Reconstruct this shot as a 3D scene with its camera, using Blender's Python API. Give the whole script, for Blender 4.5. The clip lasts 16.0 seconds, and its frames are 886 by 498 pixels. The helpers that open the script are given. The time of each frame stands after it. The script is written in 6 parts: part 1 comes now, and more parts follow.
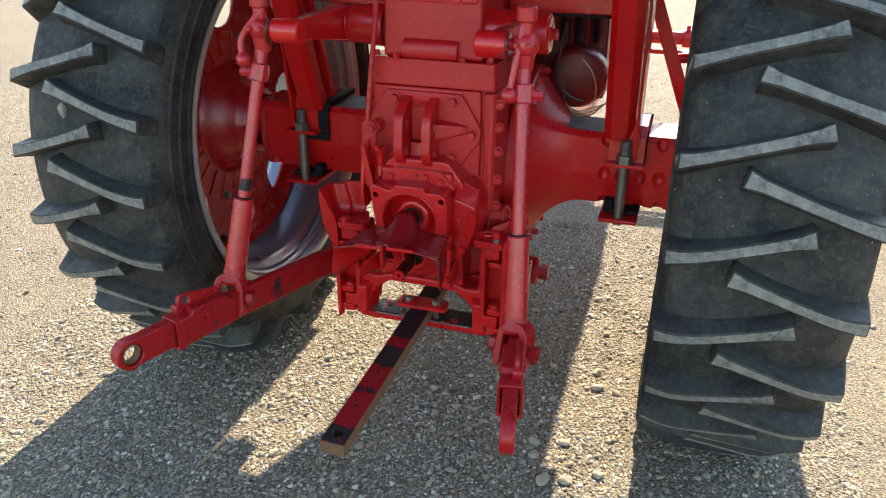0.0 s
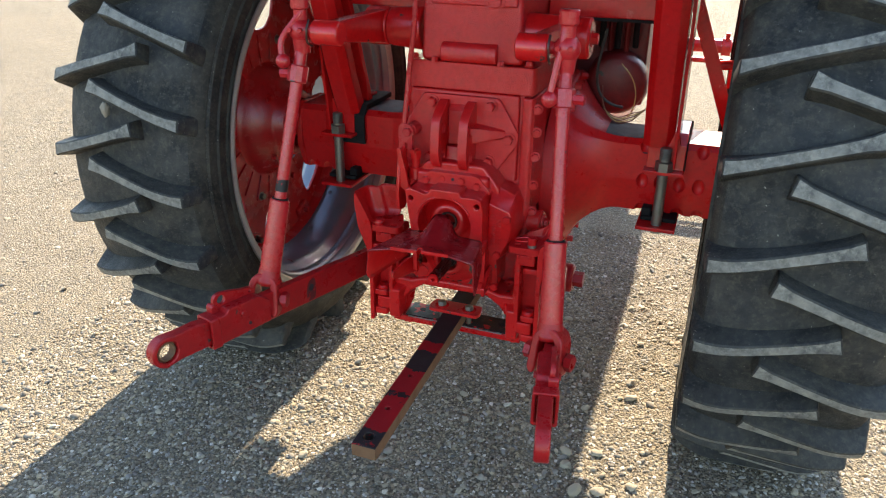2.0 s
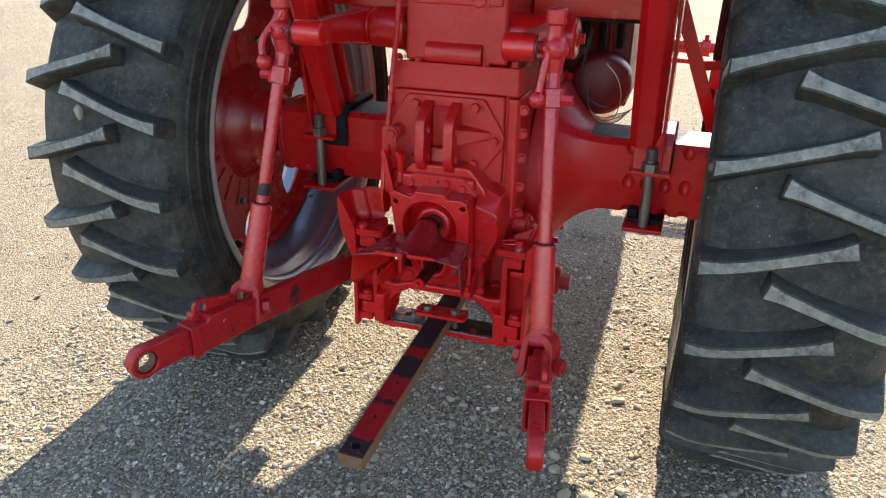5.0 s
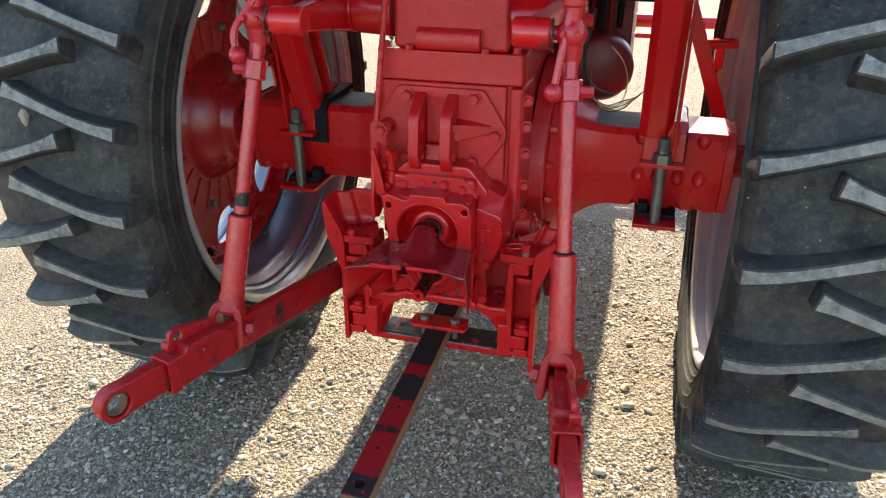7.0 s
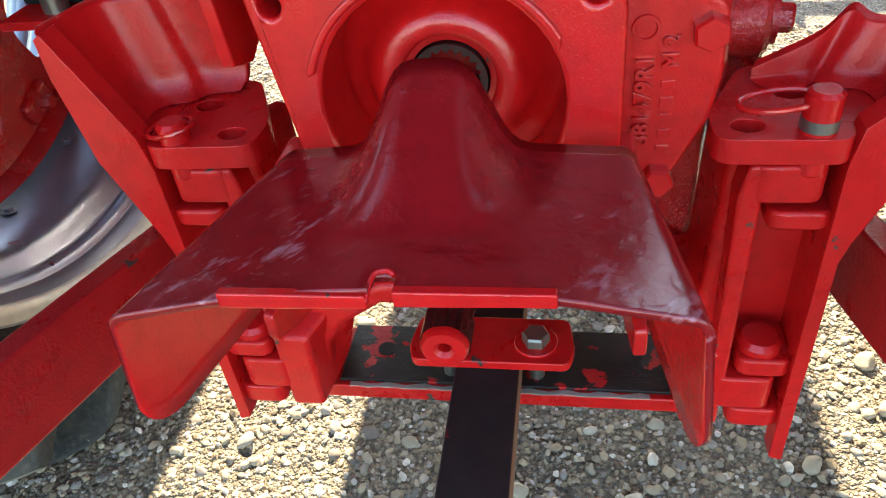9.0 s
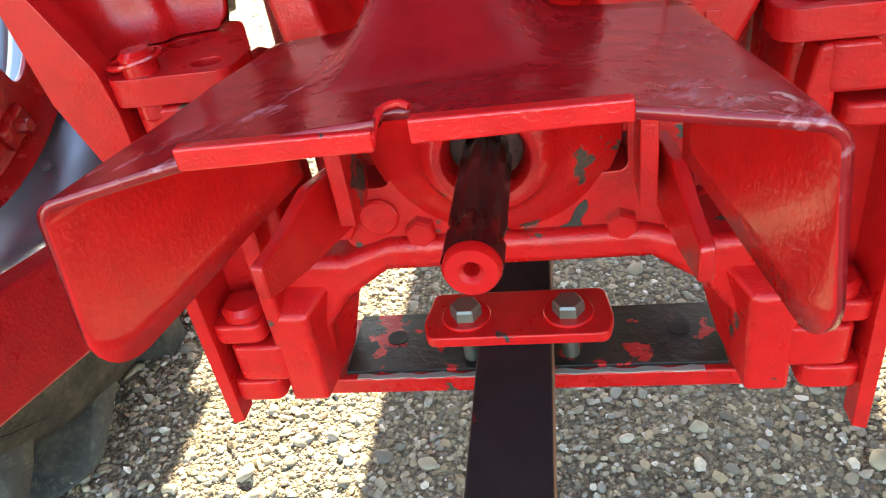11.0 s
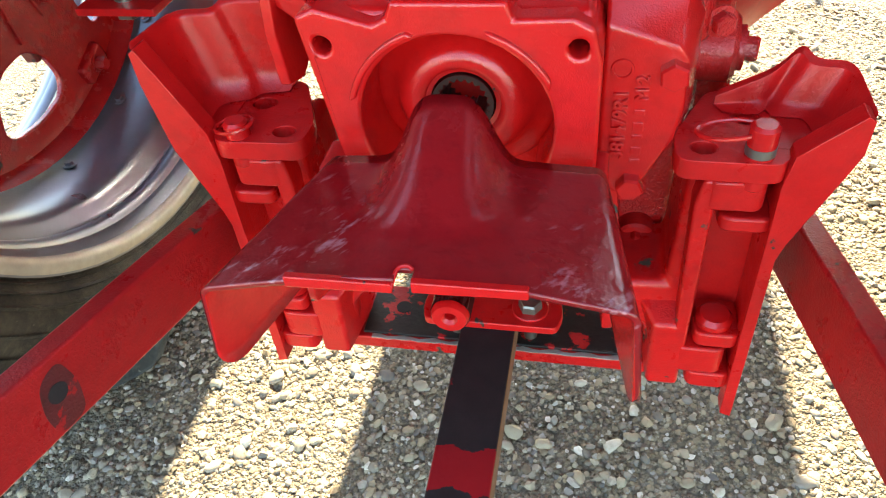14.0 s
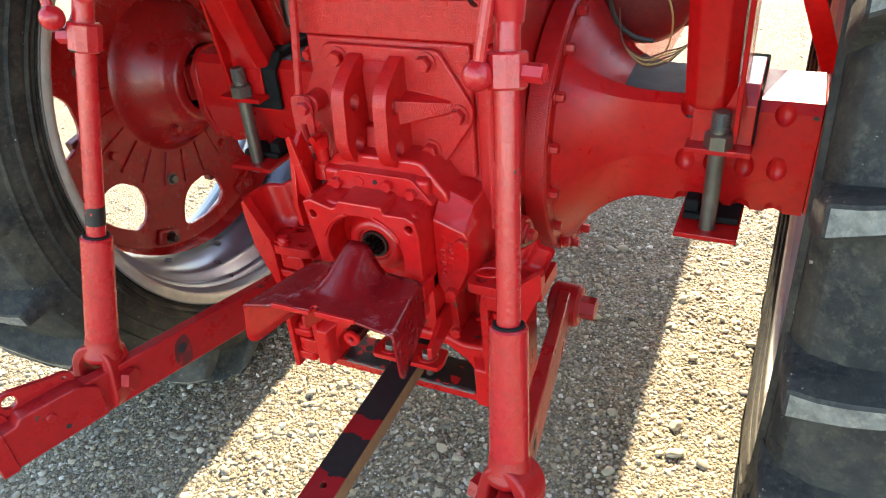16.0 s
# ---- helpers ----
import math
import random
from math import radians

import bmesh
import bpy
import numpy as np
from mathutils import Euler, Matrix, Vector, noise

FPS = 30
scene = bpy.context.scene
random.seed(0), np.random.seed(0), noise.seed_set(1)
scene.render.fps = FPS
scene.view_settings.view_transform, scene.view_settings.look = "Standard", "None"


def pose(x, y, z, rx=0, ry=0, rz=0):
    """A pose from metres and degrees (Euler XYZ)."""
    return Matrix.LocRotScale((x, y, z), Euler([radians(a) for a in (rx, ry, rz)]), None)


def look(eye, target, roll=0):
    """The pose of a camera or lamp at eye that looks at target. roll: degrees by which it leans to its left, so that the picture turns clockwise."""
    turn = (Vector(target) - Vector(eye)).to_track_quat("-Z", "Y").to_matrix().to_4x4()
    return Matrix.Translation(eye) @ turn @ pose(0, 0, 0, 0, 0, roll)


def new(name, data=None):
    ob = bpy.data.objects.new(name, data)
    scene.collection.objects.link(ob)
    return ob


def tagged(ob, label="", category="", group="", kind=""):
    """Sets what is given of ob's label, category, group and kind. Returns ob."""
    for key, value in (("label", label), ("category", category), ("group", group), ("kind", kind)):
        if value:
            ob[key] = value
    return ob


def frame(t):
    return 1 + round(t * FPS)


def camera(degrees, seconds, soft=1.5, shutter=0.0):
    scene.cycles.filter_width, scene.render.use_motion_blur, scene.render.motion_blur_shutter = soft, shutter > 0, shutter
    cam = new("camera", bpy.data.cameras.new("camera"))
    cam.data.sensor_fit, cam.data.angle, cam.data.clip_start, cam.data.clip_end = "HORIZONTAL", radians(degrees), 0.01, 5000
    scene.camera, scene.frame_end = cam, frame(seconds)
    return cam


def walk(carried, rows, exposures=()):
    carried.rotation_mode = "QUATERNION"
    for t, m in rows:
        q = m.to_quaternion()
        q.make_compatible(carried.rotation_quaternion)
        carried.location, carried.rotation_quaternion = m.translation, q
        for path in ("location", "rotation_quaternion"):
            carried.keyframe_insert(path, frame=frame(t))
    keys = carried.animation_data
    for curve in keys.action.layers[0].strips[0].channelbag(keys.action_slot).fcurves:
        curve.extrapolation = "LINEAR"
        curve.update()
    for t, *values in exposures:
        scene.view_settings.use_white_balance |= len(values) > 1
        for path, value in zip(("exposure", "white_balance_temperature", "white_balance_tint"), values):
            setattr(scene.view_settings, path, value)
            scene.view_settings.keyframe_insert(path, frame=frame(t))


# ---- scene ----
cam = camera(61.7, 16.0, soft=1.15)
PATH = [
    (0, (0.69, -1.727, 1.541), (0.134, -0.008, 0.682), 0.4),
    (0.5, (0.686, -1.736, 1.543), (0.07, -0.034, 0.692), 0.2),
    (1, (0.68, -1.726, 1.533), (0.042, -0.027, 0.692), 0.2),
    (1.5, (0.674, -1.723, 1.533), (0.038, -0.025, 0.69), 0.3),
    (2, (0.669, -1.723, 1.528), (0.039, -0.022, 0.686), 0.5),
    (2.5, (0.672, -1.72, 1.523), (0.046, -0.017, 0.682), 0.5),
    (3, (0.674, -1.713, 1.516), (0.054, -0.007, 0.675), 0.5),
    (3.5, (0.67, -1.7, 1.512), (0.06, 0.006, 0.665), 0.4),
    (6, (0.583, -1.697, 1.52), (0.039, 0.039, 0.689), 0.9),
    (6.5, (0.541, -1.667, 1.518), (0.022, 0.071, 0.675), 0.7),
    (7, (0.492, -1.531, 1.504), (0.012, 0.195, 0.615), 0.0),
    (7.5, (0.364, -1.195, 1.389), (-0.063, 0.492, 0.404), -1.0),
    (8, (0.151, -0.775, 1.174), (-0.222, 0.864, 0.09), -2.3),
    (8.3, (0.107, -0.584, 1.146), (-0.248, 1.013, -0.004), -3.5),
    (8.5, (0.113, -0.482, 1.099), (-0.222, 1.104, -0.073), -3.8),
    (9, (0.082, -0.332, 0.924), (-0.262, 1.207, -0.305), -7.1),
    (9.2, (0.063, -0.297, 0.858), (-0.279, 1.243, -0.371), -8.3),
    (11.3, (0.053, -0.325, 0.802), (-0.289, 1.314, -0.292), -9.8),
    (11.5, (0.054, -0.338, 0.808), (-0.29, 1.296, -0.292), -9.6),
    (12, (0.072, -0.374, 0.842), (-0.283, 1.239, -0.286), -9.1),
    (12.5, (0.1, -0.369, 0.944), (-0.262, 1.209, -0.231), -8.8),
    (13, (0.1, -0.375, 0.982), (-0.259, 1.16, -0.249), -8.3),
    (13.5, (0.102, -0.391, 0.986), (-0.259, 1.098, -0.3), -7.4),
    (14, (0.111, -0.407, 1.032), (-0.276, 1.029, -0.305), -6.3),
    (14.5, (0.115, -0.411, 1.068), (-0.309, 0.978, -0.308), -5.4),
    (15, (0.205, -0.517, 1.135), (-0.284, 0.831, -0.26), -4.9),
    (15.5, (0.396, -0.694, 1.274), (-0.186, 0.724, -0.011), -4.3),
    (16, (0.644, -0.862, 1.436), (-0.119, 0.636, 0.353), -5.1),
]
walk(cam, [(t, look(eye, target, roll)) for t, eye, target, roll in PATH],
     exposures=[(0.0, 2.02, 7550, 8), (6.5, 2.12, 7450, 9), (7.5, 2.35, 7500, 8), (8.5, 2.65, 7650, 7), (9.2, 3.0, 7850, 6), (11.3, 3.38, 8300, 4), (12.5, 3.25, 8350, 4), (14.5, 3.2, 8350, 4), (16.0, 2.9, 8200, 5)])

# ---- light ----
world = bpy.data.worlds.new("sky")
scene.world = world
world.use_nodes = True
wn = world.node_tree
wn.nodes.clear()
sky = wn.nodes.new("ShaderNodeTexSky")
sky.sky_type, sky.sun_disc = "NISHITA", False
SUN_EL, SUN_AZ = 35.0, -3.0          # the sun stands ahead of the tractor
sky.sun_elevation, sky.sun_rotation = radians(SUN_EL), radians(SUN_AZ)
sky.air_density, sky.dust_density, sky.ozone_density = 1.0, 0.6, 3.0
wb = wn.nodes.new("ShaderNodeBackground")
wb.inputs["Strength"].default_value = 0.15
wo = wn.nodes.new("ShaderNodeOutputWorld")
wn.links.new(sky.outputs[0], wb.inputs[0])
wn.links.new(wb.outputs[0], wo.inputs[0])
sun_data = bpy.data.lights.new("sun", "SUN")
sun_data.energy, sun_data.angle, sun_data.color = 4.4, radians(0.53), (1.0, 0.93, 0.83)
sun = new("sun", sun_data)
sun_way = Vector((math.sin(radians(SUN_AZ)) * math.cos(radians(SUN_EL)), math.cos(radians(SUN_AZ)) * math.cos(radians(SUN_EL)), math.sin(radians(SUN_EL))))
sun.matrix_world = look(tuple(sun_way * 30), (0, 0, 0))


# ---- materials ----
def material(name, rough=0.5, metal=0.0):
    m = bpy.data.materials.new(name)
    m.use_nodes = True
    nt = m.node_tree
    b = nt.nodes["Principled BSDF"]
    b.inputs["Roughness"].default_value, b.inputs["Metallic"].default_value = rough, metal
    return m, nt, b


def coords(nt, kind="Object"):
    return nt.nodes.new("ShaderNodeTexCoord").outputs[kind]


def noise_tex(nt, vec, scale, detail=4.0, rough=0.55, stretch=None):
    n = nt.nodes.new("ShaderNodeTexNoise")
    n.inputs["Scale"].default_value, n.inputs["Detail"].default_value, n.inputs["Roughness"].default_value = scale, detail, rough
    if stretch:
        mp = nt.nodes.new("ShaderNodeMapping")
        mp.inputs["Scale"].default_value = stretch
        nt.links.new(vec, mp.inputs["Vector"])
        vec = mp.outputs[0]
    nt.links.new(vec, n.inputs["Vector"])
    return n.outputs["Fac"]


def ramp(nt, fac, *stops):
    r = nt.nodes.new("ShaderNodeValToRGB")
    e = r.color_ramp.elements
    while len(e) < len(stops):
        e.new(0.5)
    for el, (pos, col) in zip(e, stops):
        el.position = pos
        el.color = (*col, 1) if isinstance(col, tuple) else (col, col, col, 1)
    nt.links.new(fac, r.inputs["Fac"])
    return r.outputs["Color"]


def mix(nt, fac, a, b):
    m = nt.nodes.new("ShaderNodeMix")
    m.data_type = "RGBA"
    for sock, v in (("Factor", fac),):
        if isinstance(v, float):
            m.inputs[0].default_value = v
        else:
            nt.links.new(v, m.inputs[0])
    for i, v in ((6, a), (7, b)):
        if isinstance(v, tuple):
            m.inputs[i].default_value = (*v, 1)
        else:
            nt.links.new(v, m.inputs[i])
    return m.outputs[2]


def bump(nt, b, height, strength, distance):
    n = nt.nodes.new("ShaderNodeBump")
    n.inputs["Strength"].default_value, n.inputs["Distance"].default_value = strength, distance
    nt.links.new(height, n.inputs["Height"])
    nt.links.new(n.outputs[0], b.inputs["Normal"])
    return n


def paint(name, light, dark, rough, grain, depth, chips=0.0, chip=(0.035, 0.04, 0.032), scuff=0.0, pits=0.72):
    """Enamel over metal: tone drifts, orange-peel or cast grain, chipped spots."""
    m, nt, b = material(name, rough)
    v = coords(nt)
    col = mix(nt, noise_tex(nt, v, 5, 3), dark, light)
    col = mix(nt, ramp(nt, noise_tex(nt, v, 60, 5), (0.45, 0.0), (0.75, 0.45)), col, tuple(c * 0.66 for c in dark))
    col = mix(nt, ramp(nt, noise_tex(nt, v, 9, 7, 0.7), (0.56, 0.0), (0.74, 0.16)), col, (0.50, 0.030, 0.030))
    ro = ramp(nt, noise_tex(nt, v, 16, 6, 0.65), (0.3, rough * 0.65), (0.75, min(1.0, rough * 1.35)))
    if scuff:
        patch = ramp(nt, noise_tex(nt, v, 14, 2), (0.46, 0.0), (0.56, 1.0))
        tilt = nt.nodes.new("ShaderNodeMapping")
        tilt.inputs["Rotation"].default_value = (0, 0, 0.7)
        nt.links.new(v, tilt.inputs["Vector"])
        sc = ramp(nt, noise_tex(nt, tilt.outputs[0], 110, 4, 0.6, (1.0, 0.34, 1.0)), (0.55, 0.0), (0.66, scuff))
        mu = nt.nodes.new("ShaderNodeMath")
        mu.operation = "MULTIPLY"
        nt.links.new(sc, mu.inputs[0])
        nt.links.new(patch, mu.inputs[1])
        # trodden flats beside the raised middle
        sx = nt.nodes.new("ShaderNodeSeparateXYZ")
        nt.links.new(v, sx.inputs[0])
        ab = nt.nodes.new("ShaderNodeMath")
        ab.operation = "ABSOLUTE"
        nt.links.new(sx.outputs[0], ab.inputs[0])
        flat = nt.nodes.new("ShaderNodeMath")
        flat.operation = "MULTIPLY"
        nt.links.new(mu.outputs[0], flat.inputs[0])
        nt.links.new(ramp(nt, ab.outputs[0], (0.040, 0.0), (0.060, 1.0)), flat.inputs[1])
        col = mix(nt, flat.outputs[0], col, (0.40, 0.16, 0.18))
    if chips:
        ch = ramp(nt, noise_tex(nt, v, 22, 7, 0.62), (0.70 - chips, 0.0), (0.715 - chips, 1.0))
        col = mix(nt, ch, col, chip)
    nt.links.new(col, b.inputs["Base Color"])
    nt.links.new(ro, b.inputs["Roughness"])
    # raised cast grains over a gentle ripple
    grains = ramp(nt, noise_tex(nt, v, grain * 1.5, 3, 0.5), (0.38, 0.0), (0.50, 0.30), (0.64, 1.0))
    ad = nt.nodes.new("ShaderNodeMath")
    ad.operation = "MULTIPLY_ADD"
    ad.inputs[1].default_value = pits
    nt.links.new(grains, ad.inputs[0])
    nt.links.new(ramp(nt, noise_tex(nt, v, grain * 0.22, 2), (0.2, 0.0), (0.8, 1.0 - pits)), ad.inputs[2])
    bump(nt, b, ad.outputs[0], 0.7, depth)
    b.inputs["Specular IOR Level"].default_value = 0.5 if rough < 0.3 else 0.38
    b.inputs["Coat Weight"].default_value, b.inputs["Coat Roughness"].default_value = (0.12 if rough < 0.3 else 0.0), 0.10
    return m


RED_CAST = paint("red_cast_iron_paint", (0.60, 0.009, 0.010), (0.44, 0.006, 0.007), 0.19, 250, 0.0013)
RED_CHIP = paint("red_chipped_paint", (0.60, 0.009, 0.010), (0.44, 0.006, 0.007), 0.17, 420, 0.00020, 0.02)
RED_SMOOTH = paint("red_smooth_casting_paint", (0.60, 0.009, 0.010), (0.44, 0.006, 0.007), 0.34, 260, 0.00022, 0.012)
RED_HANGER = paint("red_worn_hanger_paint", (0.60, 0.009, 0.010), (0.44, 0.006, 0.007), 0.32, 300, 0.00028, 0.052, (0.05, 0.055, 0.04))
RED_SHEET = paint("red_sheet_paint", (0.60, 0.009, 0.010), (0.44, 0.006, 0.007), 0.22, 200, 0.0002)
RED_FADED = paint("red_faded_paint", (0.50, 0.015, 0.021), (0.38, 0.009, 0.013), 0.28, 120, 0.0004, 0.008)
RED_LINK = paint("red_link_paint", (0.43, 0.010, 0.012), (0.29, 0.006, 0.008), 0.34, 220, 0.0004, 0.014)
# shield red darkened to maroon: shade on its upward face is in the colour
RED_SHIELD_SHADED = paint("red_shield_shaded_paint", (0.27, 0.007, 0.010), (0.18, 0.004, 0.006), 0.25, 40, 0.0020, 0.0, scuff=0.75, pits=0.25)
RED_WHEEL = paint("red_wheel_paint", (0.46, 0.012, 0.013), (0.31, 0.008, 0.009), 0.26, 160, 0.0005)
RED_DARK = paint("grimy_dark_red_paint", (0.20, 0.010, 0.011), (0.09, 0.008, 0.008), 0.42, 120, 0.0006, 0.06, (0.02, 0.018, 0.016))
RED_FLAKED = paint("red_flaking_paint", (0.60, 0.009, 0.010), (0.44, 0.006, 0.007), 0.17, 300, 0.00035, 0.075, (0.05, 0.055, 0.042))
LINK_SCUFF = paint("scuffed_link_paint", (0.16, 0.012, 0.014), (0.05, 0.016, 0.015), 0.4, 150, 0.0006, 0.10, (0.36, 0.009, 0.011))
BLACK_WORN = paint("black_worn_paint", (0.013, 0.011, 0.011), (0.006, 0.0055, 0.0055), 0.5, 90, 0.0005, 0.125, (0.50, 0.010, 0.012))
PRIMER = paint("flaked_dark_primer", (0.040, 0.046, 0.036), (0.020, 0.022, 0.018), 0.45, 160, 0.0010, 0.09, (0.40, 0.008, 0.011))


def drawbar_paint():
    """Red paint left in bands on a bar worn black."""
    m, nt, b = material("worn_drawbar_paint", 0.48)
    v = coords(nt)
    sp = nt.nodes.new("ShaderNodeSeparateXYZ")
    nt.links.new(v, sp.inputs[0])
    wob = nt.nodes.new("ShaderNodeMath")
    wob.operation = "MULTIPLY_ADD"
    wob.inputs[1].default_value = 0.05
    nt.links.new(noise_tex(nt, v, 24, 6, 0.65), wob.inputs[0])
    nt.links.new(sp.outputs[1], wob.inputs[2])
    mr = nt.nodes.new("ShaderNodeMapRange")
    mr.inputs["From Min"].default_value, mr.inputs["From Max"].default_value = -0.435, 0.165
    nt.links.new(wob.outputs[0], mr.inputs[0])
    band = ramp(nt, mr.outputs[0], (0.0, 0.25), (0.10, 0.25), (0.13, 0.55), (0.33, 0.42), (0.36, 0.25), (0.41, 0.55), (0.545, 0.60), (0.56, 0.05), (0.705, 0.05), (0.715, 0.8), (0.775, 0.8), (0.785, 0.08), (1.0, 0.12))
    gt = nt.nodes.new("ShaderNodeMath")
    gt.operation = "ADD"
    nt.links.new(band, gt.inputs[0])
    nt.links.new(noise_tex(nt, v, 30, 7, 0.7), gt.inputs[1])
    keep = ramp(nt, gt.outputs[0], (0.80, 0.0), (0.84, 1.0))
    black = mix(nt, noise_tex(nt, v, 40, 5), (0.008, 0.007, 0.0075), (0.026, 0.022, 0.021))
    red = mix(nt, noise_tex(nt, v, 12, 5), (0.16, 0.006, 0.008), (0.38, 0.008, 0.011))
    nt.links.new(mix(nt, keep, black, red), b.inputs["Base Color"])
    bump(nt, b, noise_tex(nt, v, 160, 5), 0.5, 0.0008)
    b.inputs["Specular IOR Level"].default_value = 0.25
    return m


BAR_WORN = drawbar_paint()


def plain(name, light, dark, rough, metal=0.0, scale=40, grain=200, depth=0.0006):
    m, nt, b = material(name, rough, metal)
    v = coords(nt)
    nt.links.new(mix(nt, noise_tex(nt, v, scale, 5, 0.65), dark, light), b.inputs["Base Color"])
    nt.links.new(ramp(nt, noise_tex(nt, v, scale * 0.6, 4), (0.3, rough * 0.8), (0.75, min(1.0, rough * 1.3))), b.inputs["Roughness"])
    bump(nt, b, noise_tex(nt, v, grain, 4), 0.5, depth)
    return m


STEEL = plain("weathered_zinc_steel", (0.30, 0.29, 0.25), (0.13, 0.13, 0.11), 0.42, 0.85)
DARK_STEEL = plain("oily_dark_steel", (0.12, 0.050, 0.042), (0.030, 0.018, 0.016), 0.25, 0.6, 25)
RUST = plain("rusty_cut_steel", (0.24, 0.12, 0.055), (0.11, 0.05, 0.025), 0.75, 0.1, 30)
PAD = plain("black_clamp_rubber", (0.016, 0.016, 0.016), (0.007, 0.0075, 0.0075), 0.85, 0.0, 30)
PAD.node_tree.nodes["Principled BSDF"].inputs["Specular IOR Level"].default_value = 0.15
GREY_TOP = plain("grey_axle_top", (0.11, 0.085, 0.09), (0.055, 0.045, 0.048), 0.8, 0.0, 25)
HOLE = plain("dark_bore", (0.02, 0.012, 0.012), (0.008, 0.006, 0.006), 0.8)
SILVER = plain("silver_rim_paint", (0.25, 0.265, 0.30), (0.14, 0.15, 0.175), 0.34, 0.72, 9, 120, 0.0003)
SILVER_DUSTY = plain("dusty_silver_rim", (0.33, 0.325, 0.325), (0.21, 0.205, 0.21), 0.5, 0.3, 9, 120, 0.0003)
LIP = plain("pale_worn_rim_lip", (0.50, 0.47, 0.40), (0.24, 0.22, 0.19), 0.45, 0.3, 30)
WIRE_RED = plain("brown_wire", (0.14, 0.03, 0.02), (0.08, 0.02, 0.015), 0.5)
WIRE_YELLOW = plain("tan_wire", (0.5, 0.33, 0.12), (0.3, 0.2, 0.08), 0.5)
WIRE_BLACK = plain("black_wire", (0.02, 0.02, 0.02), (0.01, 0.01, 0.01), 0.5)
PLATE_PALE = plain("pale_perforated_steel", (0.62, 0.56, 0.54), (0.48, 0.42, 0.40), 0.5)


def rubber_material(name, light, dark, dust, amount, grain=7):
    m, nt, b = material(name, 0.75)
    b.inputs["Specular IOR Level"].default_value = 0.22
    v = coords(nt)
    col = mix(nt, ramp(nt, noise_tex(nt, v, grain, 6, 0.7), (0.35, 0.0), (0.65, 1.0)), dark, light)
    col = mix(nt, ramp(nt, noise_tex(nt, v, 14, 8, 0.7), (0.42, 0.0), (0.72, amount)), col, dust)
    nt.links.new(col, b.inputs["Base Color"])
    col = mix(nt, ramp(nt, noise_tex(nt, v, 70, 8, 0.75), (0.50, 0.0), (0.66, amount)), col, dust)
    col = mix(nt, ramp(nt, noise_tex(nt, v, 110, 3, 0.6), (0.70, 0.0), (0.76, 0.7)), col, (0.42, 0.39, 0.33))
    nt.links.new(col, b.inputs["Base Color"])
    nt.links.new(ramp(nt, noise_tex(nt, v, 12, 5), (0.3, 0.42), (0.7, 0.8)), b.inputs["Roughness"])
    bump(nt, b, noise_tex(nt, v, 120, 8, 0.75), 0.8, 0.0022)
    return m


RUBBER = rubber_material("tyre_rubber", (0.024, 0.0225, 0.0205), (0.011, 0.0105, 0.010), (0.090, 0.075, 0.052), 0.45)
TREAD_BASE = rubber_material("dusty_rubber_between_lugs", (0.040, 0.040, 0.039), (0.013, 0.0135, 0.014), (0.105, 0.094, 0.072), 0.5, 5)
TREAD = rubber_material("worn_tread_rubber", (0.185, 0.178, 0.158), (0.080, 0.077, 0.069), (0.34, 0.315, 0.26), 0.6, 55)


